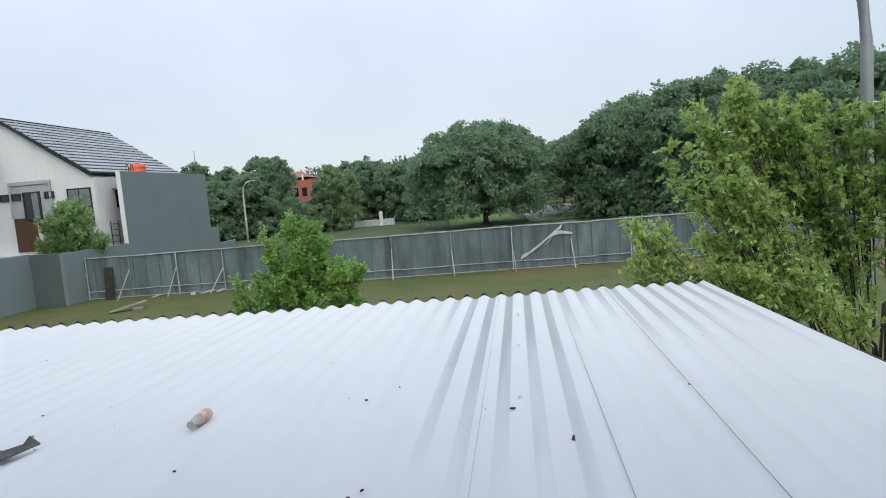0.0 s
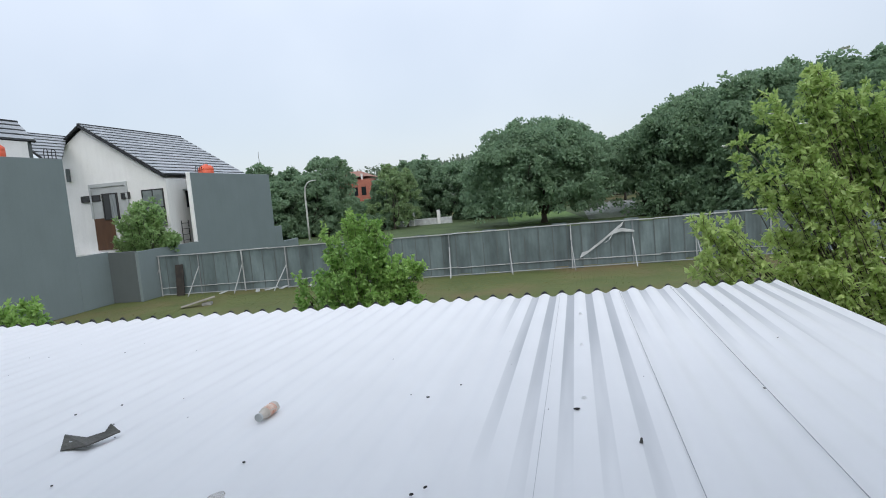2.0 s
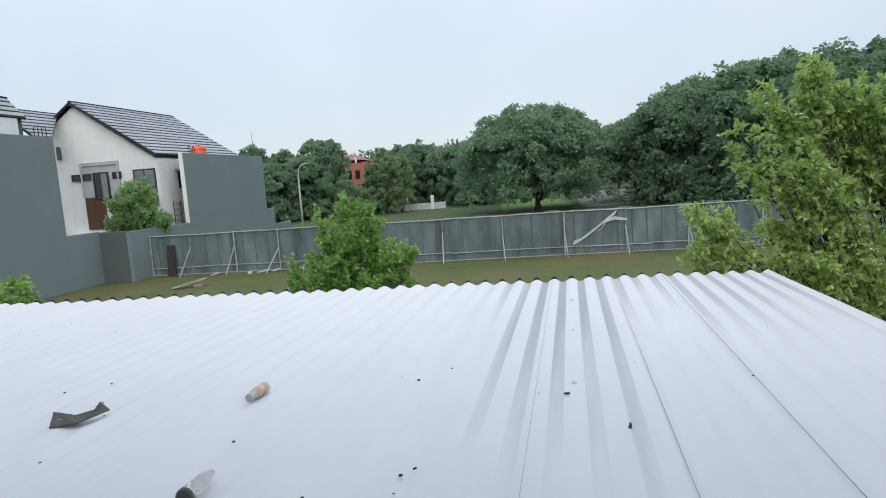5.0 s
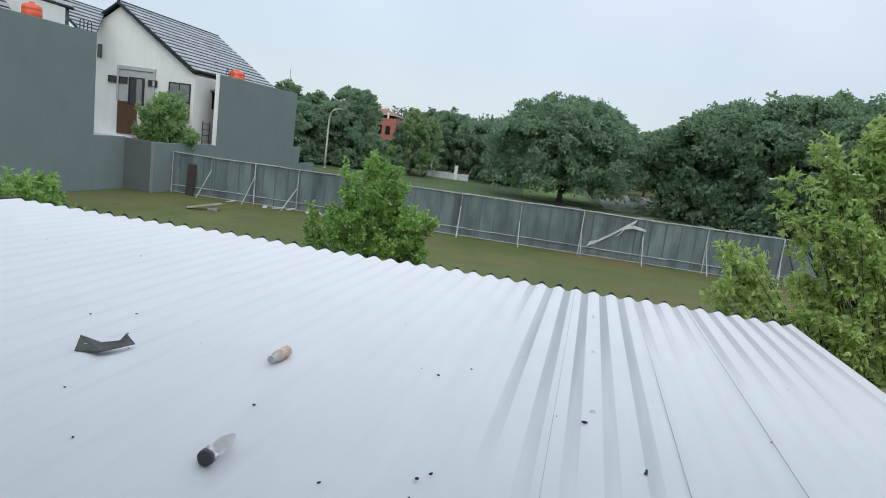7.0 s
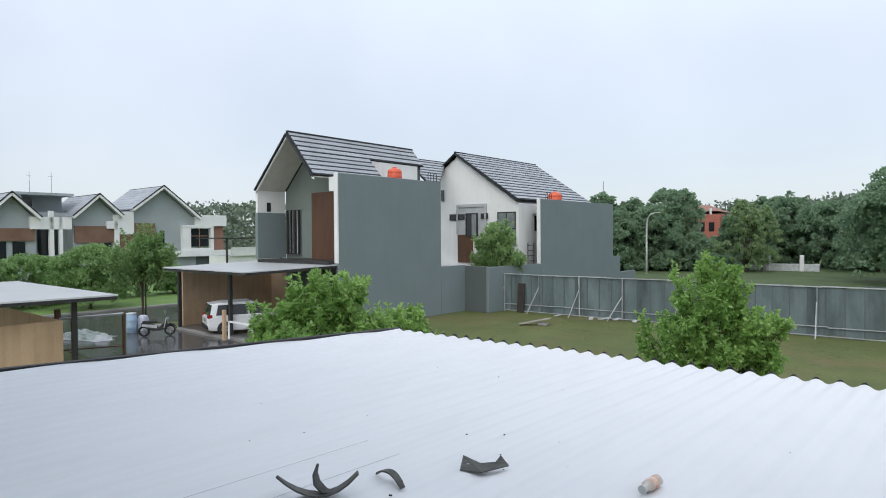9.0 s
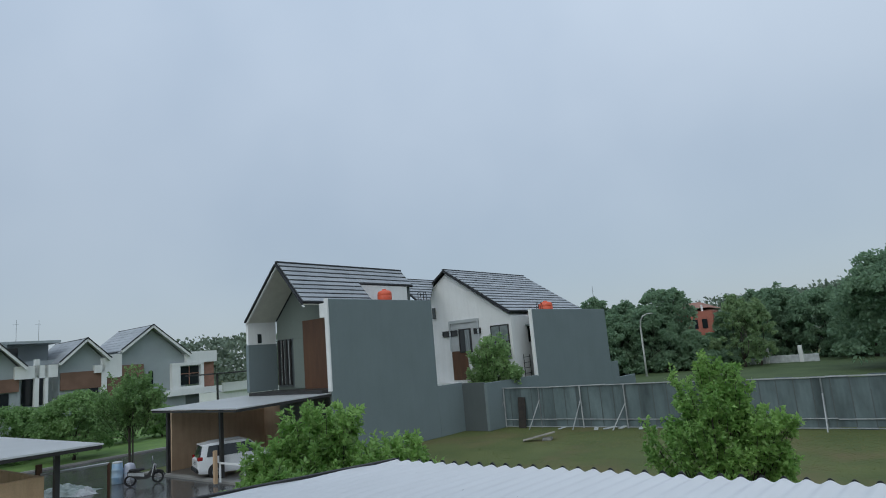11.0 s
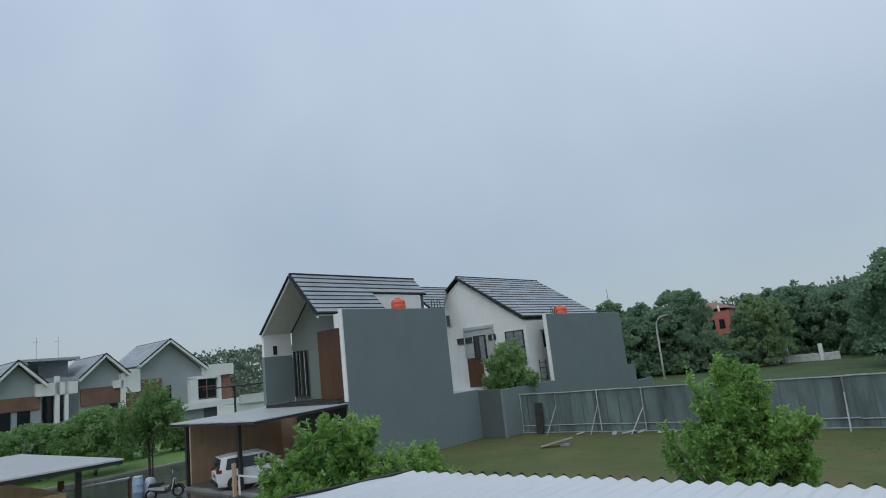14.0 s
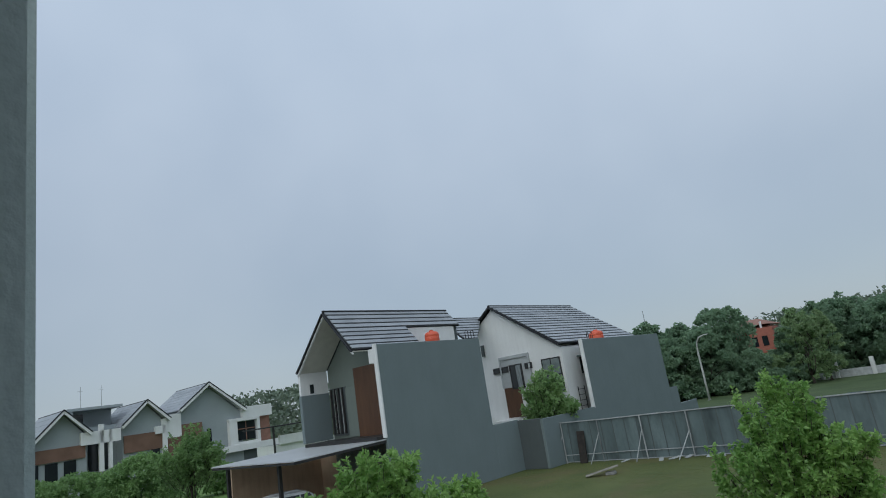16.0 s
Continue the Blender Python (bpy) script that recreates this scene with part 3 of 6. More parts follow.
part("edge_trim", bar(ROOF @ Vector((left_edge(0.95) - 0.012, 0.95, -0.019)), ROOF @ Vector((left_edge(5.6) - 0.012, 5.60, -0.019)), 0.025, 0.085), M_DARKSTEEL, roof, "dark steel edge")
part("purlin", bar(ROOF @ Vector((-4.75, 5.42, -0.085)), ROOF @ Vector((2.45, 5.42, -0.085)), 0.05, 0.09), M_DARKSTEEL, roof, "dark steel purlin")
part("purlin", bar(ROOF @ Vector((-5.6, 3.0, -0.085)), ROOF @ Vector((2.2, 3.0, -0.085)), 0.05, 0.09), M_DARKSTEEL, roof, "dark steel purlin")

# ---- hoarding ----
F0, F1 = Vector((-21.6, 36.95, 0)), Vector((24.0, 34.4, 0))
FD = (F1 - F0).normalized()
FN = Vector((FD.y, -FD.x, 0))           # towards the lot
FENCE = Matrix(((FD.x, -FN.x, 0, F0.x), (FD.y, -FN.y, 0, F0.y), (0, 0, 1, 0), (0, 0, 0, 1)))
fence = thing("hoarding_fence", FENCE, "weathered grey zinc sheet hoarding on pale posts and braces", "fence")
rng = random.Random(4)
FL = (F1 - F0).length
pw, k, x = 0.82, 0, 0.0
while x < FL:
    bm = bmesh.new()
    n = 16
    h = 2.52 + rng.uniform(-0.03, 0.03)
    low, high = [], []
    for i in range(n + 1):
        px = x + pw * i / n
        dy = 0.0022 * (1 if (i // 2) % 2 else -1) + (0.012 if k % 2 else 0)
        low.append(bm.verts.new((px, dy, 0.06)))
        high.append(bm.verts.new((px, dy, h)))
    for i in range(n):
        bm.faces.new((low[i], low[i + 1], high[i + 1], high[i]))
    p = part("metal_sheet", bm, M_ZINC, fence)
    p.rotation_euler = (rng.uniform(-0.012, 0.012), rng.uniform(-0.004, 0.004), 0)
    part("joint_strip", boxes(((x + pw - 0.045, -0.022, 0.06), (x + pw + 0.005, -0.012, h - 0.02))), M_GREYWALL2, fence, "dark stained sheet joint")
    x += pw - 0.02
    k += 1
for px in (0.3, 3.0, 5.9, 8.7, 12.0, 15.4, 18.8, 22.3, 25.8, 29.2, 32.6, 36.5, 40.0, 43.4):
    part("post", bar((px, -0.06, -0.1), (px + rng.uniform(-0.04, 0.04), -0.06, 2.50), 0.06, 0.06), M_OLDPOST if rng.random() < 0.7 else M_POST, fence)
    lean = rng.choice((-0.5, -0.3, -0.4)) if px < 12 else rng.choice((-0.15, 0.1, 0.05))
    part("brace", bar((px + lean * 1.2, -0.9, -0.02), (px, -0.08, 1.6 + rng.uniform(-0.25, 0.2)), 0.05, 0.05), M_POST, fence)
for a in range(12):
    part("top_rail", bar((3.8 * a, -0.05, 2.53 + rng.uniform(-0.03, 0.03)), (3.8 * a + 3.83, -0.05, 2.53 + rng.uniform(-0.03, 0.03)), 0.06, 0.055), M_POST, fence)
for a in range(12):
    part("low_rail", bar((0.3 + 3.8 * a, -0.05, 0.50 + rng.uniform(-0.03, 0.04)), (4.08 + 3.8 * a, -0.05, 0.50 + rng.uniform(-0.03, 0.04)), 0.045, 0.05), M_POST, fence)
part("foot_rail", bar((0.3, -0.06, 0.07), (FL, -0.06, 0.07), 0.04, 0.07), M_POST, fence)

# ---- houses of the estate ----
def slope(parent, ridge, eave, y0, y1, courses, thick=0.05, gap=0.24, y1e=None):
    """One roof slope of tile courses over a black deck whose gaps draw their shadow lines; ridge and eave are (x, z).
    """
    d = Vector((eave[0] - ridge[0], 0, eave[1] - ridge[1]))
    nrm = Vector((-d.z, 0, d.x)).normalized()
    if nrm.z < 0:
        nrm = -nrm

    def strip(a, b, lo, hi, ya, yb):
        bm = bmesh.new()
        p, q = Vector((ridge[0], 0, ridge[1])) + d * a, Vector((ridge[0], 0, ridge[1])) + d * b
        c = [p + nrm * lo, q + nrm * lo, q + nrm * (hi + 0.02), p + nrm * hi]
        end = y1 if y1e is None else y1e
        f = [bm.verts.new((v.x, ya, v.z)) for v in c]
        g = [bm.verts.new((v.x, yb + (end - y1) * k, v.z)) for v, k in zip(c, (a, b, b, a))]
        bm.faces.new(f), bm.faces.new(g[::-1])
        for i in range(4):
            bm.faces.new((f[i], g[i], g[(i + 1) % 4], f[(i + 1) % 4]))
        return bm
    # black shows between the courses, standing in for the shade at their lower edges
    part("roof_deck", strip(0, 1, -0.10, 0.0, y0, y1), M_EDGE_GAPSHADE, parent, "black roof edge and deck, showing as shade lines between courses")
    for i in range(courses):
        part("tile_course", strip(i / courses + 0.002, (i + 1 - gap) / courses, 0.002, thick, y0 + 0.07, y1 - 0.07), M_TILE, parent)


def gable_roof(parent, x0, x1, xr, ze0, ze1, zr, y0, y1, courses, label):
    r = part("roof", boxes(((xr - 0.1, y0, zr - 0.06), (xr + 0.1, y1, zr + 0.09)), bevel=0.03), M_EDGE_GAPSHADE, parent, label)
    slope(r, (xr, zr), (x0, ze0), y0, y1, courses)
    slope(r, (xr, zr), (x1, ze1), y0, y1, courses)
    for xe, ze in ((x0, ze0), (x1, ze1)):
        part("bargeboard", bar((xr, y0 - 0.03, zr - 0.12), (xe, y0 - 0.03, ze - 0.12), 0.08, 0.15), M_EDGE_GAPSHADE, r, "black bargeboard")
    return r


def prism(x0, x1, xr, z0, ze0, ze1, zr, y0, y1):
    """A gabled wall block."""
    bm = bmesh.new()
    c = [(x0, z0), (x1, z0), (x1, ze1), (xr, zr), (x0, ze0)]
    f = [bm.verts.new((x, y0, z)) for x, z in c]
    g = [bm.verts.new((x, y1, z)) for x, z in c]
    bm.faces.new(f), bm.faces.new(g[::-1])
    for i in range(5):
        bm.faces.new((f[i], g[i], g[(i + 1) % 5], f[(i + 1) % 5]))
    return bm


def window(parent, x0, x1, z0, z1, y, bars=1, cross=0, label="dark framed window", frame_mat=None):
    """A framed window on a wall that faces -y: recessed pane, frame and glazing bars."""
    w = part("window", boxes(((x0, y - 0.05, z0), (x0 + 0.07, y + 0.06, z1)), ((x1 - 0.07, y - 0.05, z0), (x1, y + 0.06, z1)),
                             ((x0, y - 0.05, z1 - 0.07), (x1, y + 0.06, z1)), ((x0, y - 0.05, z0), (x1, y + 0.06, z0 + 0.07))), frame_mat or M_DARKSTEEL, parent, label)
    part("pane", boxes(((x0 + 0.07, y - 0.012, z0 + 0.07), (x1 - 0.07, y + 0.01, z1 - 0.07))), M_GLASS, w)
    for i in range(bars):
        xm = x0 + (x1 - x0) * (i + 1) / (bars + 1)
        part("glazing_bar", boxes(((xm - 0.025, y - 0.04, z0 + 0.07), (xm + 0.025, y - 0.013, z1 - 0.07))), frame_mat or M_DARKSTEEL, w)
    for i in range(cross):
        zm = z0 + (z1 - z0) * (i + 1) / (cross + 1)
        part("glazing_bar", boxes(((x0 + 0.07, y - 0.04, zm - 0.025), (x1 - 0.07, y - 0.013, zm + 0.025))), frame_mat or M_DARKSTEEL, w)
    return w


def water_tank(x, y, z, r, h):
    t = thing("water_tank", GRID @ Matrix.Translation((x, y, z)), "orange plastic rooftop water tank", "water tank", "rooftop water tanks")
    bm = bmesh.new()
    prof = [(0, 0), (r * 0.96, 0), (r, 0.06), (r, h * 0.28), (r * 0.96, h * 0.31), (r, h * 0.34), (r, h * 0.62), (r * 0.96, h * 0.65), (r, h * 0.68), (r * 0.97, h * 0.82), (r * 0.7, h * 0.93), (r * 0.3, h * 0.97)]
    rings = [[bm.verts.new((a * math.cos(k * math.pi / 10), a * math.sin(k * math.pi / 10), b)) for k in range(20)] for a, b in prof[1:]]
    for p, q in zip(rings, rings[1:]):
        for k in range(20):
            bm.faces.new((p[k], p[(k + 1) % 20], q[(k + 1) % 20], q[k]))
    bm.faces.new(rings[0][::-1]), bm.faces.new(rings[-1])
    part("tank_body", bm, M_ORANGE, t, smooth=True)
    lid = bmesh.new()
    bmesh.ops.create_cone(lid, cap_ends=True, segments=16, radius1=r * 0.33, radius2=r * 0.28, depth=0.1, matrix=Matrix.Translation((0, 0, h * 0.99)))
    part("lid", lid, M_ORANGE, t)
    return t


def ladder_rails(x, y, z, label):
    """A pair of hooped dark rails at the head of a roof ladder."""
    t = thing("roof_ladder", GRID @ Matrix.Translation((x, y, z)), label, "ladder", "roof ladders")
    for o in (0.0, 0.55):
        part("rail", tubes([([(0, o, -1.2), (0, o, 0.55), (0, o + 0.08, 0.66), (0, o + 0.2, 0.66), (0, o + 0.28, 0.55), (0, o + 0.28, -0.1)], [0.025] * 6)], 6), M_DARKSTEEL, t)
    return t


# house with the tall side wall
ha = thing("house", GRID, "two-storey grey house with tiled gable and tall blank side wall", "house", "estate houses")
part("side_wall", several(((-26.42, 22.1, 0), (-26.2, 30.8, 8.67)), ((-26.42, 30.8, 0), (-26.2, 33.4, 3.15)), bevel=0.02), M_GREYWALL, ha, "tall blank blue-grey side wall")
part("wall_edge", boxes(((-26.45, 22.02, 3.7), (-26.17, 22.1, 8.7))), M_WHITEWALL, ha, "white painted wall edge")
part("wall", prism(-33.0, -27.7, -29.95, 0, 8.0, 8.4, 10.95, 23.6, 27.0), M_OLIVE, ha, "grey front wall")
part("wall", prism(-33.0, -29.1, -29.95, 0, 8.0, 10.0, 10.95, 27.0, 32.0), M_GREYWALL2, ha, "dark grey rear wall")
part("wall", boxes(((-27.7, 23.6, 0), (-26.42, 30.7, 8.2))), M_GREYWALL2, ha, "dark grey side bay")
part("wing_wall", boxes(((-33.3, 21.6, 6.67), (-33.1, 23.6, 8.05))), M_WHITEWALL, ha, "white upper wing wall under the eave")
part("window", boxes(((-33.12, 22.25, 6.75), (-33.07, 22.52, 7.3))), M_GLASS, ha, "small dark slot window")
part("balcony", boxes(((-33.32, 21.55, 3.85), (-33.05, 23.6, 6.66)), bevel=0.02), M_GREYWALL, ha, "grey balcony wing wall")
# flat panel whose dark colour stands for a shaded recess
part("screen_back", boxes(((-32.75, 23.5, 4.0), (-31.25, 23.57, 6.85))), M_GREYWALL2, ha, "flat dark panel in place of a recess behind the slats")
for i in range(4):
    part("screen_slat", boxes(((-32.6 + 0.38 * i, 23.32, 4.1), (-32.5 + 0.38 * i, 23.42, 6.83))), M_DARKSTEEL, ha)
part("screen_strip", boxes(((-32.4, 23.44, 4.15), (-32.15, 23.48, 6.75))), M_WHITEWALL, ha, "pale curtain between the slats")
part("screen_strip", boxes(((-31.68, 23.44, 4.15), (-31.5, 23.48, 6.75))), M_PALEGREY, ha, "pale curtain between the slats")
part("wall_panel", boxes(((-31.2, 23.45, 3.85), (-30.15, 23.6, 6.8)), bevel=0.02), M_OLIVE, ha, "grey wall panel beside the slats")
part("wood_panel", boxes(((-30.1, 23.35, 3.62), (-26.45, 23.55, 7.8))), M_BROWN, ha, "brown wood-clad wall")
part("corner_box", boxes(((-27.2, 22.3, 7.72), (-26.45, 23.6, 8.5))), M_WHITEWALL, ha, "white corner box")
part("balcony_floor", boxes(((-33.2, 21.6, 3.6), (-26.45, 23.6, 3.82))), M_DARKSTEEL, ha, "dark balcony slab edge")
rf = part("roof", boxes(((-30.05, 21.5, 11.17), (-29.85, 32.1, 11.31)), bevel=0.03), M_EDGE_GAPSHADE, ha, "grey tiled gable roof with black edges")
slope(rf, (-29.95, 11.22), (-33.2, 8.13), 21.5, 32.1, 9)
slope(rf, (-29.95, 11.22), (-28.85, 10.0), 21.5, 32.1, 4)
slope(rf, (-28.84, 9.99), (-27.6, 8.62), 21.5, 27.0, 5)
for xe, ze in ((-33.2, 8.13), (-27.6, 8.62)):
    part("bargeboard", bar((-29.95, 21.47, 11.12), (xe, 21.47, ze - 0.1), 0.08, 0.14), M_EDGE_GAPSHADE, rf, "black bargeboard")
for xe, ze in ((-33.2, 8.13), (-27.6, 8.62)):
    part("verge_trim", bar((-29.95, 21.56, 10.98), (xe, 21.56, ze - 0.25), 0.06, 0.12), M_WHITEWALL, rf, "white trim under the black edge")
part("soffit", bar((-29.95, 22.55, 11.03), (-33.1, 22.55, 8.02), 0.04, 2.0), M_SOFFIT, ha, "cream boarded soffit")
part("soffit", bar((-29.95, 22.55, 11.03), (-27.65, 22.55, 8.50), 0.04, 2.0), M_SOFFIT, ha, "cream boarded soffit")
part("dormer_wall", boxes(((-29.1, 27.0, 8.2), (-28.9, 31.5, 9.95))), M_WHITEWALL, ha, "white dormer wall behind the tank")
part("roof_terrace", boxes(((-29.0, 27.0, 8.2), (-26.42, 30.7, 8.4))), M_CONCRETE, ha, "flat roof terrace behind the parapet")
r2 = part("rear_roof", boxes(((-33.1, 34.4, 11.12), (-32.9, 39.5, 11.26)), bevel=0.03), M_EDGE_GAPSHADE, ha, "lower grey tiled rear roof")
slope(r2, (-33.0, 11.2), (-30.6, 9.2), 34.4, 39.5, 8, y1e=35.9)
water_tank(-27.4, 27.75, 8.4, 0.46, 1.05)
ladder_rails(-26.6, 30.0, 8.6, "dark hooped roof ladder rails on the grey parapet")

# white house behind
hb = thing("house", GRID, "white gabled house with grey tiled roof and grey blade wall", "house", "estate houses")
part("wall", prism(-37.4, -25.5, -31.4, 0, 7.5, 7.55, 11.55, 39.0, 50.6), M_WHITEWALL, hb, "white painted gable wall")
gable_roof(hb, -37.9, -25.35, -31.4, 7.35, 7.85, 11.85, 38.7, 51.0, 15, "grey tiled gable roof")
part("blade_wall", several(((-24.42, 39.9, 0), (-24.2, 52.5, 7.9)), ((-24.42, 52.5, 0), (-24.2, 54.0, 3.2)), ((-24.42, 54.0, 0), (-24.2, 57.5, 1.75)), bevel=0.02), M_GREYWALL, hb, "tall blue-grey blade wall with stepped end")
part("wall_edge", boxes(((-24.45, 39.82, 3.0), (-24.17, 39.9, 7.93))), M_WHITEWALL, hb, "white painted wall edge")
part("roof_terrace", boxes(((-25.5, 41.5, 7.2), (-24.42, 50.6, 7.4))), M_CONCRETE, hb, "flat ledge behind the parapet")
part("porch_frame", several(((-31.4, 38.86, 7.42), (-28.45, 39.0, 7.66)), ((-31.4, 38.86, 5.25), (-31.25, 39.0, 7.42)), ((-28.6, 38.86, 5.2), (-28.45, 39.0, 7.42))), M_PALEGREY, hb, "pale grey frame round the balcony recess")
part("recess_panel", boxes(((-31.3, 38.93, 5.2), (-28.55, 38.99, 7.4))), M_PALEGREY, hb, "pale grey recess panel")
part("door", boxes(((-31.3, 38.9, 3.0), (-29.8, 39.0, 5.25))), M_BROWN, hb, "brown wood balcony front")
cw = window(hb, -30.45, -29.25, 5.1, 6.95, 38.9, 1, label="tall dark window with pale curtain")
part("curtain", boxes(((-29.85, 38.86, 5.2), (-29.4, 38.875, 6.85))), M_CURTAIN, cw)
for xa in (-32.1, -31.25, -28.95):
    window(hb, xa, xa + 0.65, 6.45, 6.9, 38.91, 0, label="small square window")
lw = window(hb, -27.4, -25.75, 4.4, 6.95, 38.96, 1, 1, label="large dark framed window with drawn pale blinds")
for xa in (-27.31, -26.53):
    for za, zb in ((4.5, 5.63), (5.72, 6.86)):
        part("blind", boxes(((xa, 38.925, za), (xa + 0.69, 38.94, zb))), M_BLIND, lw, "pale grey-green blind")
part("side_window", boxes(((-25.52, 41.2, 5.5), (-25.44, 41.9, 6.7))), M_GLASS, hb, "narrow dark side window")
part("awning", boxes(((-25.5, 40.9, 6.75), (-24.7, 42.1, 6.85))), M_GREYWALL, hb, "grey window awning")
part("wall_lamp", boxes(((-32.95, 38.8, 8.0), (-32.75, 39.0, 8.9))), M_GREYWALL2, hb, "dark wall vent")
part("white_ledge", boxes(((-33.3, 38.2, 2.6), (-30.3, 39.0, 2.85))), M_WHITEWALL, hb, "white ledge")
water_tank(-25.0, 43.5, 7.4, 0.56, 1.2)
ladder_rails(-24.6, 41.4, 7.75, "dark hooped roof ladder rails on the grey parapet")
ld = thing("wall_ladder", GRID @ Matrix.Translation((-25.4, 40.1, 2.6)), "dark steel ladder fixed to the white side wall", "ladder")
for o in (0, 0.85):
    part("rail", tubes([([(0, o, 0), (0, o, 2.0)], [0.03, 0.03])], 6), M_DARKSTEEL, ld)
for i in range(5):
    part("rung", tubes([([(0, 0, 0.2 + 0.4 * i), (0, 0.85, 0.2 + 0.4 * i)], [0.02, 0.02])], 6), M_DARKSTEEL, ld)
ac = thing("air_conditioner", GRID @ Matrix.Translation((-33.1, 38.4, 2.85)), "white outdoor air conditioner unit on the ledge", "air conditioner")
part("case", boxes(((-0.4, -0.15, 0), (0.4, 0.15, 0.6)), bevel=0.03), M_WHITEWALL, ac)
fan = bmesh.new()
bmesh.ops.create_cone(fan, cap_ends=True, segments=20, radius1=0.24, radius2=0.24, depth=0.03, matrix=Matrix.Translation((-0.1, -0.16, 0.3)) @ Matrix.Rotation(radians(90), 4, 'X'))
part("fan_grille", fan, M_DARKSTEEL, ac)
# low boundary walls between the two houses
# short return in a darker grey than the long wall beside it
single("wall_boundary.001", boxes(((-26.2, 33.3, 0), (-24.4, 33.5, 3.1)), bevel=0.02), M_GREYWALL2, GRID, "low dark grey boundary wall", "wall", kind="structure")
single("wall_boundary", boxes(((-24.4, 33.3, 0), (-24.2, 39.9, 3.05)), bevel=0.02), M_GREYWALL, GRID, "low blue-grey boundary wall", "wall", kind="structure")

# ---- carports, car and street things ----
M_CLEARSHEET = leaf_mat("milky_carport_sheet", (0.66, 0.67, 0.67), (0.72, 0.73, 0.73), 0.4, 0.4)


def carport(x0, x1, y0, y1, z0, z1, posts, label):
    """A flat white roof on dark steel posts; z0 at the front, z1 at the back."""
    c = thing("carport", GRID, label, "carport", "carports")
    bm = boxes(((x0, y0, -0.03), (x1, y1, 0.03)))
    for v in bm.verts:
        v.co.z += z0 + (z1 - z0) * (v.co.y - y0) / (y1 - y0)
    part("roof_sheet", bm, M_CLEARSHEET, c, "thin milky white roof sheet")
    part("beam", bar((x0 + 0.05, y0 + 0.1, z0 - 0.12), (x1 - 0.05, y0 + 0.1, z0 - 0.12), 0.08, 0.16), M_DARKSTEEL, c)
    part("beam", bar((x0 + 0.05, y1 - 0.1, z1 - 0.12), (x1 - 0.05, y1 - 0.1, z1 - 0.12), 0.08, 0.16), M_DARKSTEEL, c)
    for xb in (x0 + 0.05, (x0 + x1) / 2, x1 - 0.05):
        part("rafter", bar((xb, y0 + 0.05, z0 - 0.1), (xb, y1 - 0.05, z1 - 0.1), 0.06, 0.12), M_DARKSTEEL, c)
    for px, py in posts:
        zz = z0 + (z1 - z0) * (py - y0) / (y1 - y0)
        part("post", boxes(((px - 0.09, py - 0.09, 0.0), (px + 0.09, py + 0.09, zz - 0.05)), bevel=0.01), M_DARKSTEEL, c)
    return c


carport(-34.6, -26.3, 16.4, 22.3, 3.48, 3.62, ((-33.9, 17.0), (-29.3, 17.4)), "flat white carport roof on dark steel posts over the parked car")
single("wall_carport", boxes(((-34.9, 17.6, 0), (-34.7, 24.3, 3.3)), ((-34.7, 23.6, 0), (-26.45, 23.8, 3.5)), bevel=0.01), M_BROWNWALL, GRID, "brown plastered carport wall, rain streaked", "wall", kind="structure")
carport(-37.5, -25.3, 2.0, 10.2, 3.0, 2.95, ((-26.1, 8.9), (-36.0, 8.9)), "flat white carport roof on brown steel posts")
single("wall_neighbour", boxes(((-26.55, 3.0, 0), (-26.35, 8.6, 2.05)), ((-40, 8.4, 0), (-26.55, 8.6, 2.05)), bevel=0.02), M_TANWALL, GRID, "tan plastered garden wall", "wall", kind="structure")
gate = thing("sliding_gate", GRID @ Matrix.Translation((-28.9, 9.3, 0)), "pale steel gate rail beside the carport post", "gate")
part("top_bar", bar((0.0, 0.0, 1.81), (0.9, 2.2, 1.89), 0.08), M_POST, gate)
part("low_bar", bar((0.0, 0.0, 0.5), (0.9, 2.2, 0.5), 0.05), M_BROWN, gate)
part("gate_post", boxes(((-0.3, -0.1, 0), (-0.12, 0.1, 2.2)), bevel=0.01), M_BROWN, gate)
part("gate_post", boxes(((0.85, 2.15, 0), (0.95, 2.25, 1.9)), bevel=0.01), M_BROWN, gate)


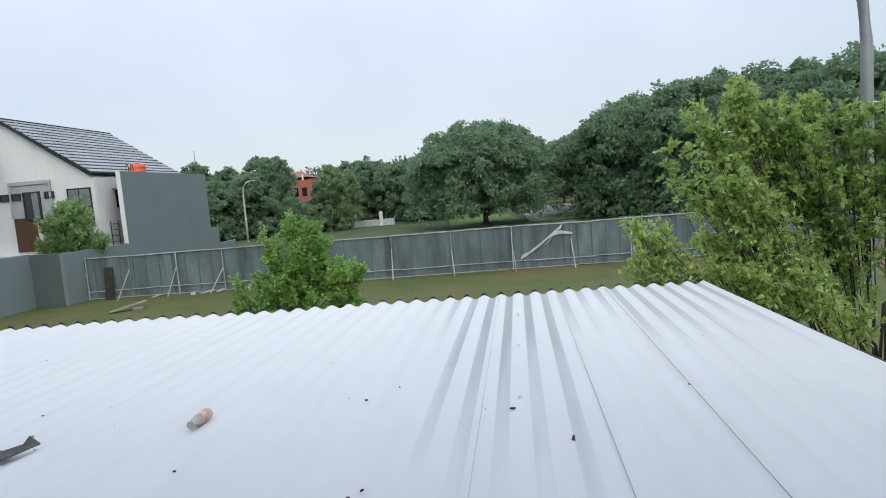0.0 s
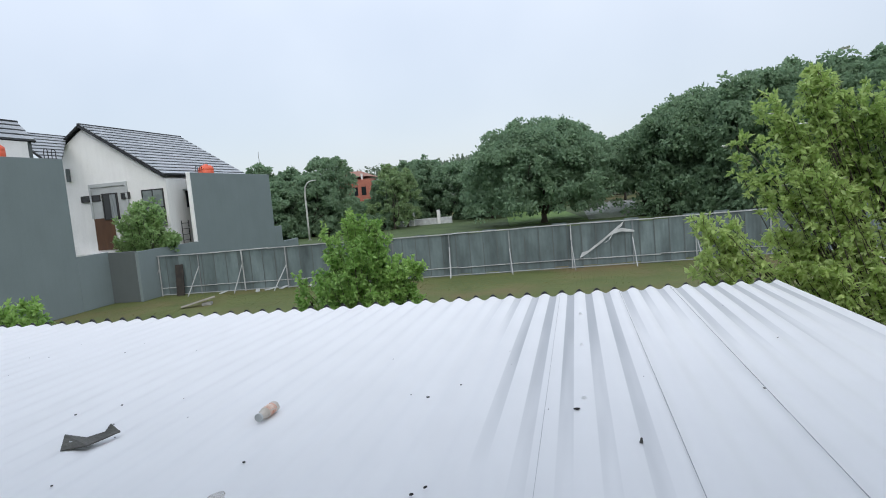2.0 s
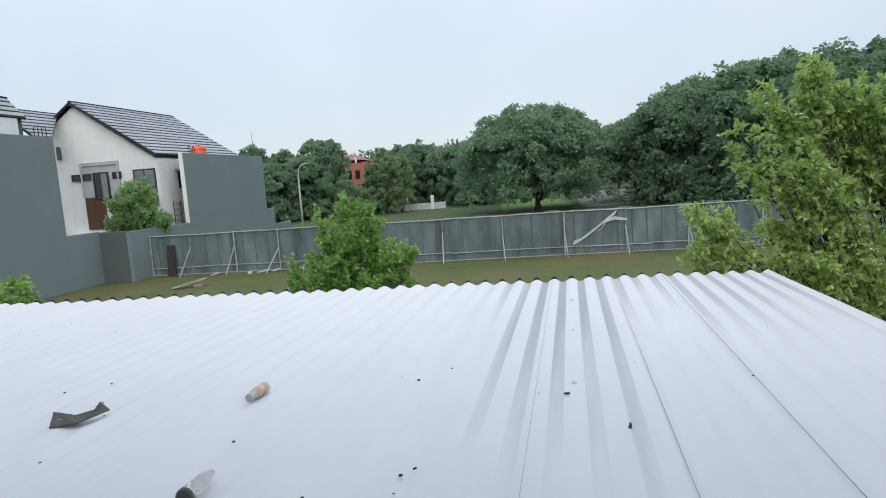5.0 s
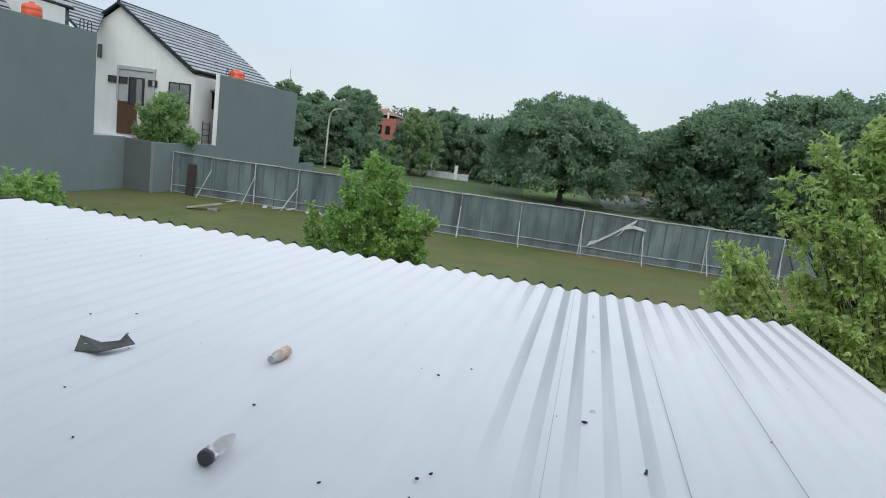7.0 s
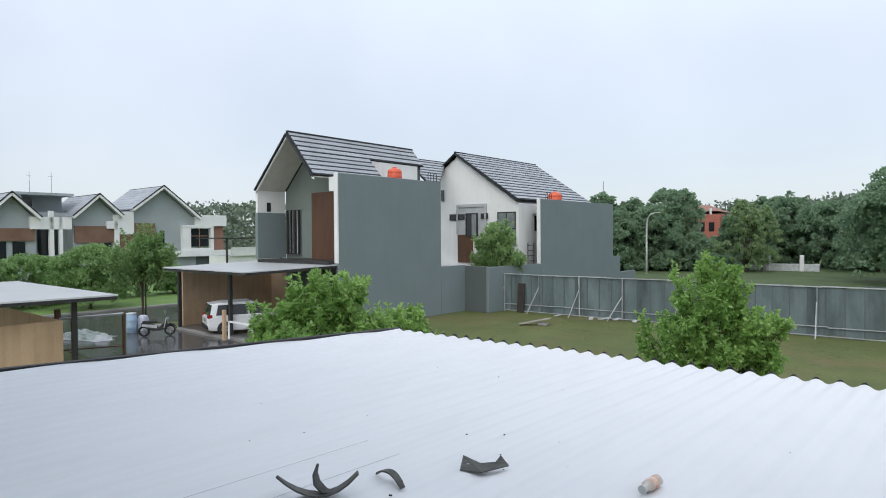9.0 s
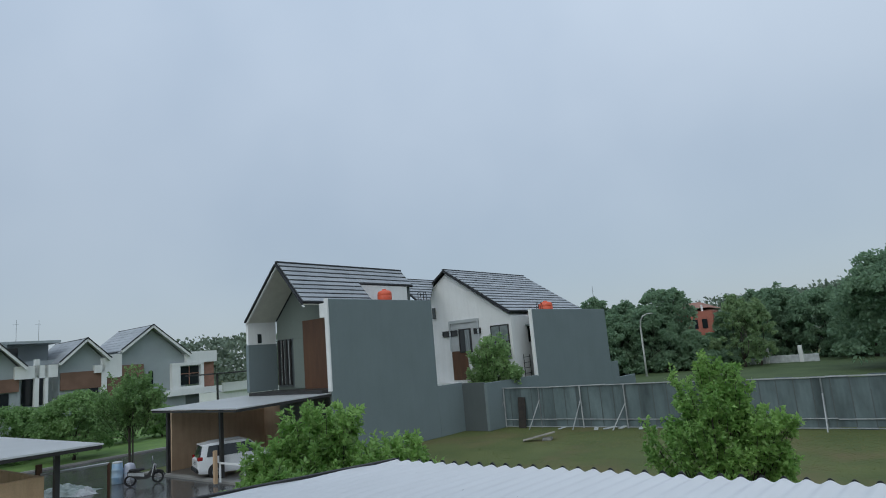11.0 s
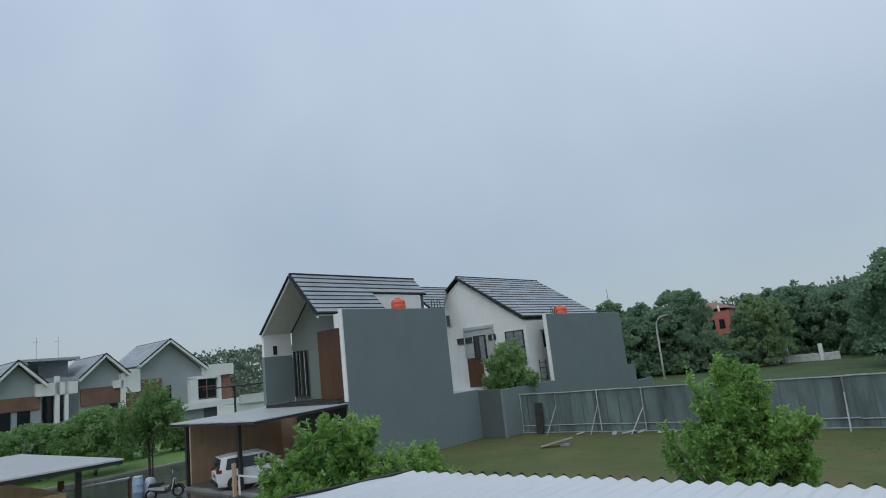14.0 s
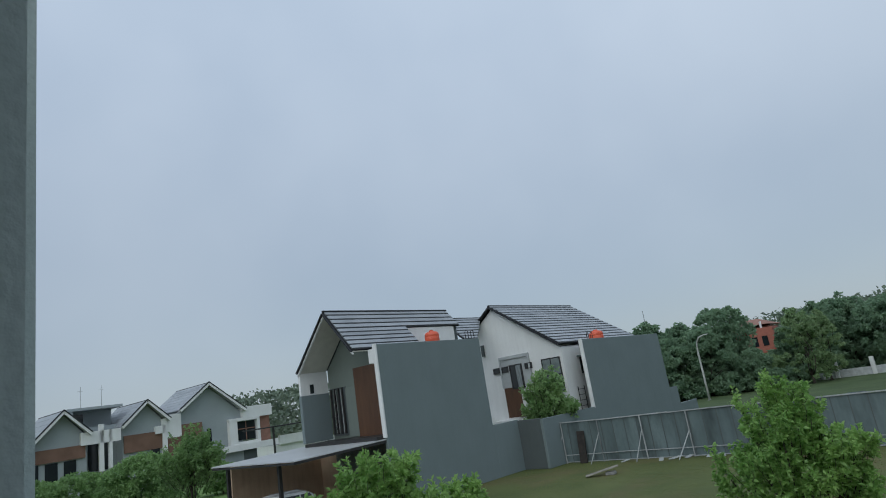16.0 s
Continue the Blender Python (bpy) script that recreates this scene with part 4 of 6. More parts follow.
def wheel(parent, x, y):
    bm = bmesh.new()
    prof = [(0.20, -0.10), (0.31, -0.11), (0.335, -0.07), (0.335, 0.07), (0.31, 0.11), (0.20, 0.10)]
    rings = [[bm.verts.new((b, a * math.cos(k * math.pi / 12), a * math.sin(k * math.pi / 12))) for k in range(24)] for a, b in prof]
    for p, q in zip(rings, rings[1:]):
        for k in range(24):
            bm.faces.new((p[k], p[(k + 1) % 24], q[(k + 1) % 24], q[k]))
    w = part("wheel", bm, M_BLACK, parent, "black tyre", smooth=True)
    w.location = (x, y, 0.335)
    rim = bmesh.new()
    bmesh.ops.create_cone(rim, cap_ends=True, segments=20, radius1=0.205, radius2=0.205, depth=0.16, matrix=Matrix.Rotation(radians(90), 4, 'Y'))
    part("rim", rim, M_CHROME, w)
    for s in (1, -1):
        hub = boxes(*[((s * 0.08, -0.02, 0.0), (s * 0.10, 0.02, 0.19))])
        for k in range(1, 5):
            extra = boxes(((s * 0.08, -0.02, 0.0), (s * 0.10, 0.02, 0.19)))
            bmesh.ops.rotate(extra, cent=(0, 0, 0), matrix=Matrix.Rotation(k * 1.2566, 3, 'X'), verts=extra.verts)
            tmp = bpy.data.meshes.new("spoke")
            extra.to_mesh(tmp)
            extra.free()
            hub.from_mesh(tmp)
            bpy.data.meshes.remove(tmp)
        part("spokes", hub, M_BLACK, w)


def lofted(sections):
    """A closed skin over rings of equal length."""
    bm = bmesh.new()
    rings = [[bm.verts.new(p) for p in s] for s in sections]
    n = len(rings[0])
    for a, b in zip(rings, rings[1:]):
        for k in range(n):
            bm.faces.new((a[k], a[(k + 1) % n], b[(k + 1) % n], b[k]))
    bm.faces.new(rings[0][::-1]), bm.faces.new(rings[-1])
    return bm


def suv(m):
    c = thing("car", m, "white seven-seat suv parked under the carport", "car")

    def ring(y, half, z0, z1, tuck):
        return [(-half * 0.94, y, z0), (-half, y, z0 + 0.15), (-half, y, z1 - tuck), (-half * 0.96, y, z1), (half * 0.96, y, z1), (half, y, z1 - tuck), (half, y, z0 + 0.15), (half * 0.94, y, z0)]
    body = [ring(-2.18, 0.78, 0.38, 0.95, 0.1), ring(-2.1, 0.85, 0.30, 1.02, 0.1), ring(-1.6, 0.875, 0.24, 1.05, 0.08), ring(0.0, 0.88, 0.22, 1.03, 0.08), ring(1.1, 0.875, 0.24, 1.0, 0.1),
            ring(1.75, 0.85, 0.28, 0.90, 0.14), ring(2.15, 0.76, 0.32, 0.72, 0.14)]
    part("body", lofted(body), M_CARPAINT, c, smooth=False)

    def cab(y, half, top, z0=1.0):
        return [(-0.86, y, z0), (-half, y, top - 0.08), (-half + 0.12, y, top), (half - 0.12, y, top), (half, y, top - 0.08), (0.86, y, z0)]
    cabin = [[(x, y + s * (z - 1.0), z) for x, y, z in cab(yy, hh, tt)] for yy, hh, tt, s in ((-2.05, 0.72, 1.64, 0.22), (-1.5, 0.74, 1.70, 0.1), (0.1, 0.74, 1.70, 0.0), (1.15, 0.70, 1.60, -1.15))]
    part("cabin", lofted(cabin), M_CARPAINT, c)
    for s in (-1, 1):
        for y0, y1, name in ((-1.75, -1.05, "quarter_window"), (-0.98, -0.12, "door_window"), (-0.05, 0.72, "door_window")):
            bm = bmesh.new()
            pts = [(s * 0.862, y0, 1.06), (s * 0.862, y1, 1.06), (s * 0.765, y1 - (0.30 if y1 > 0.5 else 0), 1.58), (s * 0.765, y0 + (0.12 if y0 < -1.5 else 0), 1.58)]
            vs = [bm.verts.new((p[0] + s * 0.012, p[1], p[2])) for p in pts]
            ws = [bm.verts.new((p[0] - s * 0.02, p[1], p[2])) for p in pts]
            bm.faces.new(vs), bm.faces.new(ws[::-1])
            for i in range(4):
                bm.faces.new((vs[i], ws[i], ws[(i + 1) % 4], vs[(i + 1) % 4]))
            part(name, bm, M_GLASS, c)
        part("tail_lamp", boxes(((s * 0.60, -2.17, 0.92), (s * 0.87, -1.92, 1.10)), bevel=0.03), M_TAIL, c)
        part("roof_rail", bar((s * 0.6, -1.4, 1.712), (s * 0.6, 0.2, 1.712), 0.03, 0.03), M_CHROME, c)
        part("mirror", boxes(((s * 0.86, 0.75, 1.02), (s * 1.04, 0.88, 1.18)), bevel=0.03), M_CARPAINT, c)
        part("headlamp", boxes(((s * 0.5, 1.98, 0.68), (s * 0.80, 2.14, 0.84)), bevel=0.03), M_GLASS, c)
        for y in (-1.33, 1.33):
            arch = bmesh.new()
            bmesh.ops.create_cone(arch, cap_ends=True, segments=24, radius1=0.375, radius2=0.375, depth=0.03, matrix=Matrix.Translation((s * 0.875, y, 0.36)) @ Matrix.Rotation(radians(90), 4, 'Y'))
            part("wheel_arch", arch, M_BLACK, c, "black plastic wheel arch")
            wheel(c, s * 0.82, y)
    rw = bmesh.new()
    vs = [rw.verts.new(p) for p in ((-0.74, -2.11, 1.06), (0.74, -2.11, 1.06), (0.62, -1.985, 1.58), (-0.62, -1.985, 1.58))]
    rw.faces.new(vs)
    ex = bmesh.ops.extrude_face_region(rw, geom=list(rw.faces))
    bmesh.ops.translate(rw, vec=(0, 0.09, 0), verts=[v for v in ex["geom"] if isinstance(v, bmesh.types.BMVert)])
    part("rear_window", rw, M_GLASS, c)
    part("spoiler", boxes(((-0.6, -1.98, 1.60), (0.6, -1.78, 1.65)), bevel=0.02), M_CARPAINT, c)
    part("rear_bumper", boxes(((-0.8, -2.24, 0.34), (0.8, -2.05, 0.56)), bevel=0.04), M_BLACK, c)
    part("number_plate", boxes(((-0.22, -2.20, 0.72), (0.22, -2.17, 0.84))), M_BLACK, c, "black plate with an unreadable pale bar")
    part("plate_bar", boxes(((-0.17, -2.205, 0.76), (0.17, -2.20, 0.80))), M_POST, c)
    return c


suv(GRID @ pose(-29.9, 18.75, 0.05, 0, 0, -20))


def motorcycle(m):
    c = thing("motorcycle", m, "dark parked motor scooter with round mirror", "motorcycle")
    for y in (-0.62, 0.62):
        bm = bmesh.new()
        prof = [(0.19, -0.04), (0.27, -0.05), (0.285, 0), (0.27, 0.05), (0.19, 0.04)]
        rings = [[bm.verts.new((b, a * math.cos(k * math.pi / 10), a * math.sin(k * math.pi / 10))) for k in range(20)] for a, b in prof]
        for p, q in zip(rings, rings[1:]):
            for k in range(20):
                bm.faces.new((p[k], p[(k + 1) % 20], q[(k + 1) % 20], q[k]))
        w = part("wheel", bm, M_BLACK, c)
        w.location = (0, y, 0.285)
        part("spokes", several(((-0.01, -0.2, -0.02), (0.01, 0.2, 0.02)), ((-0.01, -0.02, -0.2), (0.01, 0.02, 0.2))), M_CHROME, w)
    part("body", lofted([[(-0.1, -0.75, 0.55), (0.1, -0.75, 0.55), (0.08, -0.75, 0.72), (-0.08, -0.75, 0.72)], [(-0.17, -0.3, 0.32), (0.17, -0.3, 0.32), (0.15, -0.3, 0.76), (-0.15, -0.3, 0.76)],
                         [(-0.14, 0.1, 0.28), (0.14, 0.1, 0.28), (0.12, 0.1, 0.45), (-0.12, 0.1, 0.45)], [(-0.18, 0.42, 0.4), (0.18, 0.42, 0.4), (0.16, 0.5, 0.9), (-0.16, 0.5, 0.9)]]), M_DARKSTEEL, c)
    part("seat", boxes(((-0.15, -0.7, 0.72), (0.15, 0.02, 0.82)), bevel=0.04), M_BLACK, c)
    part("leg_shield", lofted([[(-0.2, 0.30, 0.42), (0.2, 0.30, 0.42), (0.2, 0.34, 0.42), (-0.2, 0.34, 0.42)], [(-0.18, 0.42, 0.92), (0.18, 0.42, 0.92), (0.18, 0.46, 0.92), (-0.18, 0.46, 0.92)]]), M_WHITEPLASTIC, c, "white leg shield")
    for s in (-1, 1):
        part("side_panel", lofted([[(s * 0.165, -0.72, 0.56), (s * 0.18, -0.72, 0.56), (s * 0.18, -0.72, 0.68), (s * 0.165, -0.72, 0.68)], [(s * 0.165, 0.0, 0.42), (s * 0.185, 0.0, 0.42), (s * 0.185, 0.0, 0.60), (s * 0.165, 0.0, 0.60)]]), M_WHITEPLASTIC, c, "white side panel")
    part("fork", tubes([([(0, 0.62, 0.28), (0, 0.45, 0.98)], [0.03, 0.03])], 6), M_CHROME, c)
    part("handlebar", tubes([([(-0.34, 0.36, 1.02), (0, 0.45, 1.0), (0.34, 0.36, 1.02)], [0.018] * 3)], 6), M_BLACK, c)
    for s in (-1, 1):
        part("mirror", tubes([([(s * 0.25, 0.4, 1.02), (s * 0.32, 0.38, 1.22)], [0.008, 0.008]), ([(s * 0.32, 0.37, 1.25), (s * 0.32, 0.40, 1.25)], [0.055, 0.055])], 8), M_CHROME, c)
    part("headlamp", boxes(((-0.09, 0.48, 0.82), (0.09, 0.56, 0.94)), bevel=0.03), M_POST, c)
    part("mudguard", tubes([([(0, 0.95, 0.36), (0, 0.82, 0.56), (0, 0.62, 0.62), (0, 0.42, 0.56)], [0.05] * 4)], 6), M_DARKSTEEL, c)
    return c


motorcycle(GRID @ pose(-32.4, 15.0, 0.02, 0, 0, -25))
drum = thing("plastic_barrel", GRID @ Matrix.Translation((-34.5, 14.6, 0.02)) @ Matrix.Scale(0.78, 4), "pale blue plastic barrel with whitish lid by the road", "barrel")
part("body", lofted([[(a * 0.72 * math.cos(k * math.pi / 9), a * 0.72 * math.sin(k * math.pi / 9), z * 0.85) for k in range(18)] for z, a in ((0, 0.42), (0.05, 0.46), (0.45, 0.47), (0.50, 0.50), (0.55, 0.47), (1.0, 0.47), (1.05, 0.50), (1.1, 0.47), (1.5, 0.44), (1.55, 0.40))]), M_BLUE, drum, smooth=True)
part("lid", lofted([[(a * 0.72 * math.cos(k * math.pi / 9), a * 0.72 * math.sin(k * math.pi / 9), z * 0.85) for k in range(18)] for z, a in ((1.55, 0.44), (1.62, 0.44), (1.66, 0.36))]), M_WHITEPLASTIC, drum)
def crumpled(nx, ny, wide, deep, high, seed):
    """A crumpled sheet thrown over a heap: folds fall off towards the rim."""
    verts, faces = [], []
    for j in range(ny):
        for i in range(nx):
            u, v = i / (nx - 1) * 2 - 1, j / (ny - 1) * 2 - 1
            p = Vector((u * 3.1, v * 2.3, seed))
            rim = max(0.0, 1 - (abs(u) ** 2.2 + abs(v) ** 2.2))
            z = high * rim * (0.55 + 0.9 * abs(noise.noise(p)) + 0.5 * abs(noise.noise(p * 2.7)))
            verts.append((u * wide + 0.12 * noise.noise(p + Vector((5, 0, 0))), v * deep + 0.12 * noise.noise(p + Vector((0, 5, 0))), max(0.01, z)))
    for j in range(ny - 1):
        for i in range(nx - 1):
            a = j * nx + i
            faces.append((a, a + 1, a + nx + 1, a + nx))
    n = len(verts)
    verts += [(x, y, 0.0) for x, y, z in verts]
    faces += [tuple(n + k for k in q[::-1]) for q in faces]
    return verts, faces


M_TARP = mat("pale_green_tarpaulin", (0.40, 0.45, 0.42), 0.35, (0.20, 0.25, 0.22), 2.5, 12.0, 0.2)
M_SACK = mat("pale_lilac_plastic_cover", (0.55, 0.56, 0.62), 0.35, (0.42, 0.44, 0.52), 2.0, 12.0, 0.15)
single("tarpaulin", crumpled(30, 20, 1.5, 0.9, 0.42, 3.0), M_TARP, GRID @ pose(-35.0, 12.3, 0.02, 0, 0, 25), "crumpled pale green tarpaulin heap on the wet road", "tarpaulin")
single("tarpaulin", crumpled(20, 16, 0.6, 0.45, 0.28, 9.0), M_WHITEPLASTIC, GRID @ pose(-33.5, 12.7, 0.02, 0, 0, -15), "small crumpled white plastic sheet beside the tarpaulin", "tarpaulin")
st = thing("covered_stack", GRID @ pose(-34.35, 15.15, 0.02, 0, 0, 12) @ Matrix.Scale(0.8, 4), "upright stack wrapped in pale lilac plastic beside the barrel", "covered stack")
part("cover", lofted([[(a * math.copysign(abs(math.cos(k * math.pi / 8)) ** 0.5, math.cos(k * math.pi / 8)), a * 0.9 * math.copysign(abs(math.sin(k * math.pi / 8)) ** 0.5, math.sin(k * math.pi / 8)), z) for k in range(16)]
                      for z, a in ((0, 0.40), (0.25, 0.36), (0.6, 0.35), (0.95, 0.31), (1.12, 0.24), (1.18, 0.10))]), M_SACK, st, smooth=True)
part("tie", lofted([[(0.365 * math.cos(k * math.pi / 8) * 1.06, 0.345 * math.sin(k * math.pi / 8) * 1.06, z) for k in range(16)] for z in (0.58, 0.62)]), M_BLUE, st, "blue tie band")
gp = thing("garden_gate", GRID @ Matrix.Translation((-27.6, 16.2, 0.1)), "low white framed gate between brown posts", "gate")
part("post", boxes(((-0.35, -0.08, 0), (-0.2, 0.08, 1.5)), bevel=0.01), M_TANWALL, gp)
part("frame", several(((0.1, -0.03, 0.1), (0.18, 0.03, 1.0)), ((0.1, -0.03, 0.92), (2.2, 0.03, 1.0)), ((2.12, -0.03, 0.1), (2.2, 0.03, 1.0))), M_WHITEWALL, gp)


# ---- far row of houses, facing the estate ----
def far_house(y, apex, ridge, eave_drop, half_l, half_r, label, back=9.0, tint=None):
    """A gabled two-storey front that faces the camera's side of the estate; built along x = -80 in the estate's axes."""
    h = thing("house", GRID @ Matrix.Translation((-80, y, 0)), label, "house", "far houses")
    zl, zr = ridge - eave_drop * half_l / 4.0, ridge - eave_drop * half_r / 4.0
    bm = bmesh.new()
    c = [(-half_l, 0), (half_r, 0), (half_r, zr - 0.2), (0, ridge - 0.25), (-half_l, zl - 0.2)]
    f = [bm.verts.new((0, a, b)) for a, b in c]
    g = [bm.verts.new((-back, a, b)) for a, b in c]
    bm.faces.new(f), bm.faces.new(g[::-1])
    for i in range(5):
        bm.faces.new((f[i], g[i], g[(i + 1) % 5], f[(i + 1) % 5]))
    part("wall", bm, tint or M_GREYFAR, h, "grey painted gable wall")
    rf = part("roof", bar((1.0, 0, ridge), (-back, 0, ridge), 0.12), M_EDGE_GAPSHADE, h, "grey tiled roof")
    for s, hw, ze in ((-1, half_l + 0.3, zl), (1, half_r + 0.3, zr)):
        n = 8
        for i in range(n):
            a0, a1 = i / n, (i + 0.9) / n
            pts = [(1.0, s * hw * a0, ridge + (ze - ridge) * a0), (1.0, s * hw * a1, ridge + (ze - ridge) * a1), (-back, s * hw * a1, ridge + (ze - ridge) * a1), (-back, s * hw * a0, ridge + (ze - ridge) * a0)]
            b2 = bmesh.new()
            vs = [b2.verts.new((p[0], p[1], p[2] + 0.04)) for p in pts]
            ws = [b2.verts.new((p[0], p[1], p[2] - 0.05)) for p in pts]
            b2.faces.new(vs), b2.faces.new(ws[::-1])
            for k in range(4):
                b2.faces.new((vs[k], ws[k], ws[(k + 1) % 4], vs[(k + 1) % 4]))
            part("tile_course", b2, M_TILE, rf)
        part("bargeboard", bar((1.02, 0, ridge - 0.12), (1.02, s * hw, ze - 0.12), 0.14, 0.3), M_WHITEWALL, rf, "white bargeboard")
        part("verge_cap", bar((1.04, 0, ridge + 0.1), (1.04, s * (hw + 0.05), ze + 0.1), 0.16, 0.13), M_EDGE_GAPSHADE, rf, "black verge cap")
        part("soffit", bar((0.5, s * 0.1, ridge - 0.2), (0.5, s * hw, ze - 0.2), 1.0, 0.05), M_PALEGREY, rf, "pale soffit")
    return h


M_GREYFAR = mat("pale_grey_wall_paint", (0.36, 0.40, 0.405), 0.8, (0.325, 0.36, 0.365), 0.5, 20.0, 0.05)
h1 = far_house(37.9, 0, 11.8, 3.4, 3.6, 4.7, "grey two-storey house with white edged gable")
part("white_band", boxes(((-1.0, 4.6, 6.7), (0.6, 9.0, 8.2))), M_WHITEWALL, h1, "white parapet band")
part("window_surround", several(((0.0, 2.6, 3.3), (0.7, 7.0, 3.7)), ((0.0, 2.6, 3.7), (0.7, 3.7, 6.6)), ((0.0, 6.6, 3.7), (0.7, 7.0, 6.6)), ((0.0, 2.6, 6.4), (0.7, 7.0, 6.8))), M_WHITEWALL, h1, "white window surround")
part("window", boxes(((0.0, 3.9, 3.9), (0.2, 6.5, 6.3))), M_GLASS, h1, "wide dark window")
part("mullion", several(((0.2, 5.1, 3.9), (0.26, 5.2, 6.3)), ((0.2, 3.9, 5.3), (0.26, 6.5, 5.4))), M_REDROOF, h1)
part("brown_panel", boxes(((-0.5, 7.0, 3.3), (0.1, 8.8, 6.7))), M_REDROOF, h1, "brick-brown panel")
part("white_parapet", boxes(((0.4, 1.5, 2.6), (0.9, 17.0, 3.4))), M_WHITEWALL, h1, "white balcony parapet")
part("lower_wall", boxes(((-8, 4.7, 0), (0.0, 17.0, 2.6))), M_GREYWALL2, h1, "dark lower wall")
part("side_bay", boxes(((-4, -5.5, 5.6), (0.4, -3.6, 8.4))), M_WHITEWALL, h1, "white side bay")
part("brown_bay", boxes(((-4, -5.3, 0), (0.3, -0.9, 7.0))), M_BRICKBROWN, h1, "brown bay")
part("white_pier", boxes(((-0.2, -5.95, 3.2), (0.5, -5.4, 8.0))), M_WHITEWALL, h1, "white corner pier")
part("window", boxes(((0.0, -0.2, 2.6), (0.06, 0.4, 6.0))), M_GLASS, h1, "tall slit window")
h2 = far_house(30.1, 0, 10.4, 4.2, 2.6, 2.4, "grey gabled house with brown upper band")
part("brown_band", boxes(((0.0, -2.5, 4.6), (0.25, 2.3, 6.6))), M_BRICKBROWN, h2, "brown cladding band")
part("window", boxes(((0.0, 0.6, 2.5), (0.1, 1.6, 5.0))), M_GLASS, h2, "tall dark window")
part("white_panel", boxes(((0.0, 1.0, 6.3), (0.5, 2.2, 7.2))), M_WHITEWALL, h2)
h3 = far_house(21.2, 0, 10.2, 4.4, 4.5, 2.5, "grey gabled house with brown upper band")
part("brown_band", boxes(((0.0, -4.4, 4.9), (0.25, 2.3, 6.3))), M_BRICKBROWN, h3, "brown cladding band")
for o in (-3.4, -1.6, 0.2):
    part("window", boxes(((0.0, o, 2.2), (0.1, o + 1.2, 4.8))), M_GLASS, h3, "tall dark window")
h4 = thing("house", GRID @ Matrix.Translation((-82, 25.2, 0)), "flat-roofed grey house with roof terrace opening between gables", "house", "far houses")
part("wall", several(((-8, -2.8, 0), (0, 2.8, 8.2)), ((-8, -2.8, 8.2), (-3, 2.8, 10.2)), ((-8, -2.8, 8.2), (0, -2.3, 10.2))), M_GREYFAR, h4)
part("roof_slab", boxes(((-8.2, -2.9, 10.2), (0.1, 3.1, 10.5))), M_GREYFAR, h4, "thin flat roof slab")
part("white_frame", several(((2.0, -2.2, 6.2), (2.5, 2.0, 7.6)), ((2.0, -0.3, 3.1), (2.5, 0.15, 8.3)), ((2.0, 0.7, 3.1), (2.5, 1.05, 7.6))), M_WHITEWALL, h4, "white cross-shaped facade frame")
part("window", boxes(((0.0, -0.8, 3.2), (0.1, 1.4, 6.2))), M_GLASS, h4, "tall dark window")
part("window", boxes(((-3.0, -1.9, 8.5), (-2.9, -0.4, 9.9))), M_GLASS, h4, "dark terrace window")
for yy in (24.3, 26.6):
    an = single("antenna", tubes([([(0, 0, 0), (0.03, 0, 2.6)], [0.03, 0.02]), ([(-0.2, -0.3, 2.1), (-0.2, 0.3, 2.1)], [0.015, 0.015])], 5), M_GALV, GRID @ Matrix.Translation((-84, yy, 10.5)), "thin grey roof antenna", "antenna", "antennas")
cp3 = thing("carport", GRID @ Matrix.Translation((-60, 33.0, 0)), "far dark-edged flat carport roof", "carport", "carports")
part("roof_sheet", boxes(((-2, 0, 5.0), (2.5, 8.5, 5.12))), M_DARKSTEEL, cp3)
for yy in (1.0, 7.5):
    part("post", boxes(((2.2, yy, 0), (2.35, yy + 0.15, 5.0))), M_DARKSTEEL, cp3)
part("parapet", several(((1.5, 2.0, 3.2), (1.8, 8.0, 4.1)), ((-2.0, 1.5, 0), (1.5, 9.0, 3.2))), M_WHITEWALL, cp3, "white slatted parapet")

# orange building among the trees
ob_b = thing("orange_building", Matrix.Translation((-27.0, 117.5, 0)), "orange-red building with faded clay roof among trees", "building")
part("wall", boxes(((-4, 2.1, 0), (2.5, 10, 9.0)), bevel=0.05), M_REDROOF, ob_b)
part("tower", boxes(((0.0, -2.0, 0), (3.8, 2.0, 8.6)), bevel=0.05), M_REDWALL, ob_b, "orange-red tower")
rb = bmesh.new()
vs = [rb.verts.new(p) for p in ((-5, -1, 9.2), (3, -1, 9.2), (3, 11, 9.2), (-5, 11, 9.2), (-2.5, 5, 10.5), (0.5, 5, 10.5))]
for f in ((0, 1, 5, 4), (1, 2, 5), (2, 3, 4, 5), (3, 0, 4), (3, 2, 1, 0)):
    rb.faces.new([vs[i] for i in f])
part("roof", rb, M_REDROOF, ob_b)
for i in range(2):
    part("finial", boxes(((0.5 + 1.4 * i, -1.5, 8.6), (0.8 + 1.4 * i, -1.2, 9.7))), M_WHITEWALL, ob_b)
    part("window", boxes(((0.3 + 1.6 * i, -2.06, 5.6), (1.2 + 1.6 * i, -1.98, 7.2))), M_GLASS, ob_b)
# white low structure beyond the hoarding
ww = thing("white_garden_wall", Matrix.Translation((-10.5, 96, 0)), "low white wall with gateposts seen under the trees", "wall")
part("wall", boxes(((-5, 0, 0), (3.5, 0.3, 1.0)), bevel=0.03), M_WHITEPLASTIC, ww)
for xx in (-4.3, -2.9, 1.2):
    part("gatepost", boxes(((xx, -0.3, 0), (xx + 0.5, 0.4, 2.2)), bevel=0.04), M_WHITEWALL, ww)


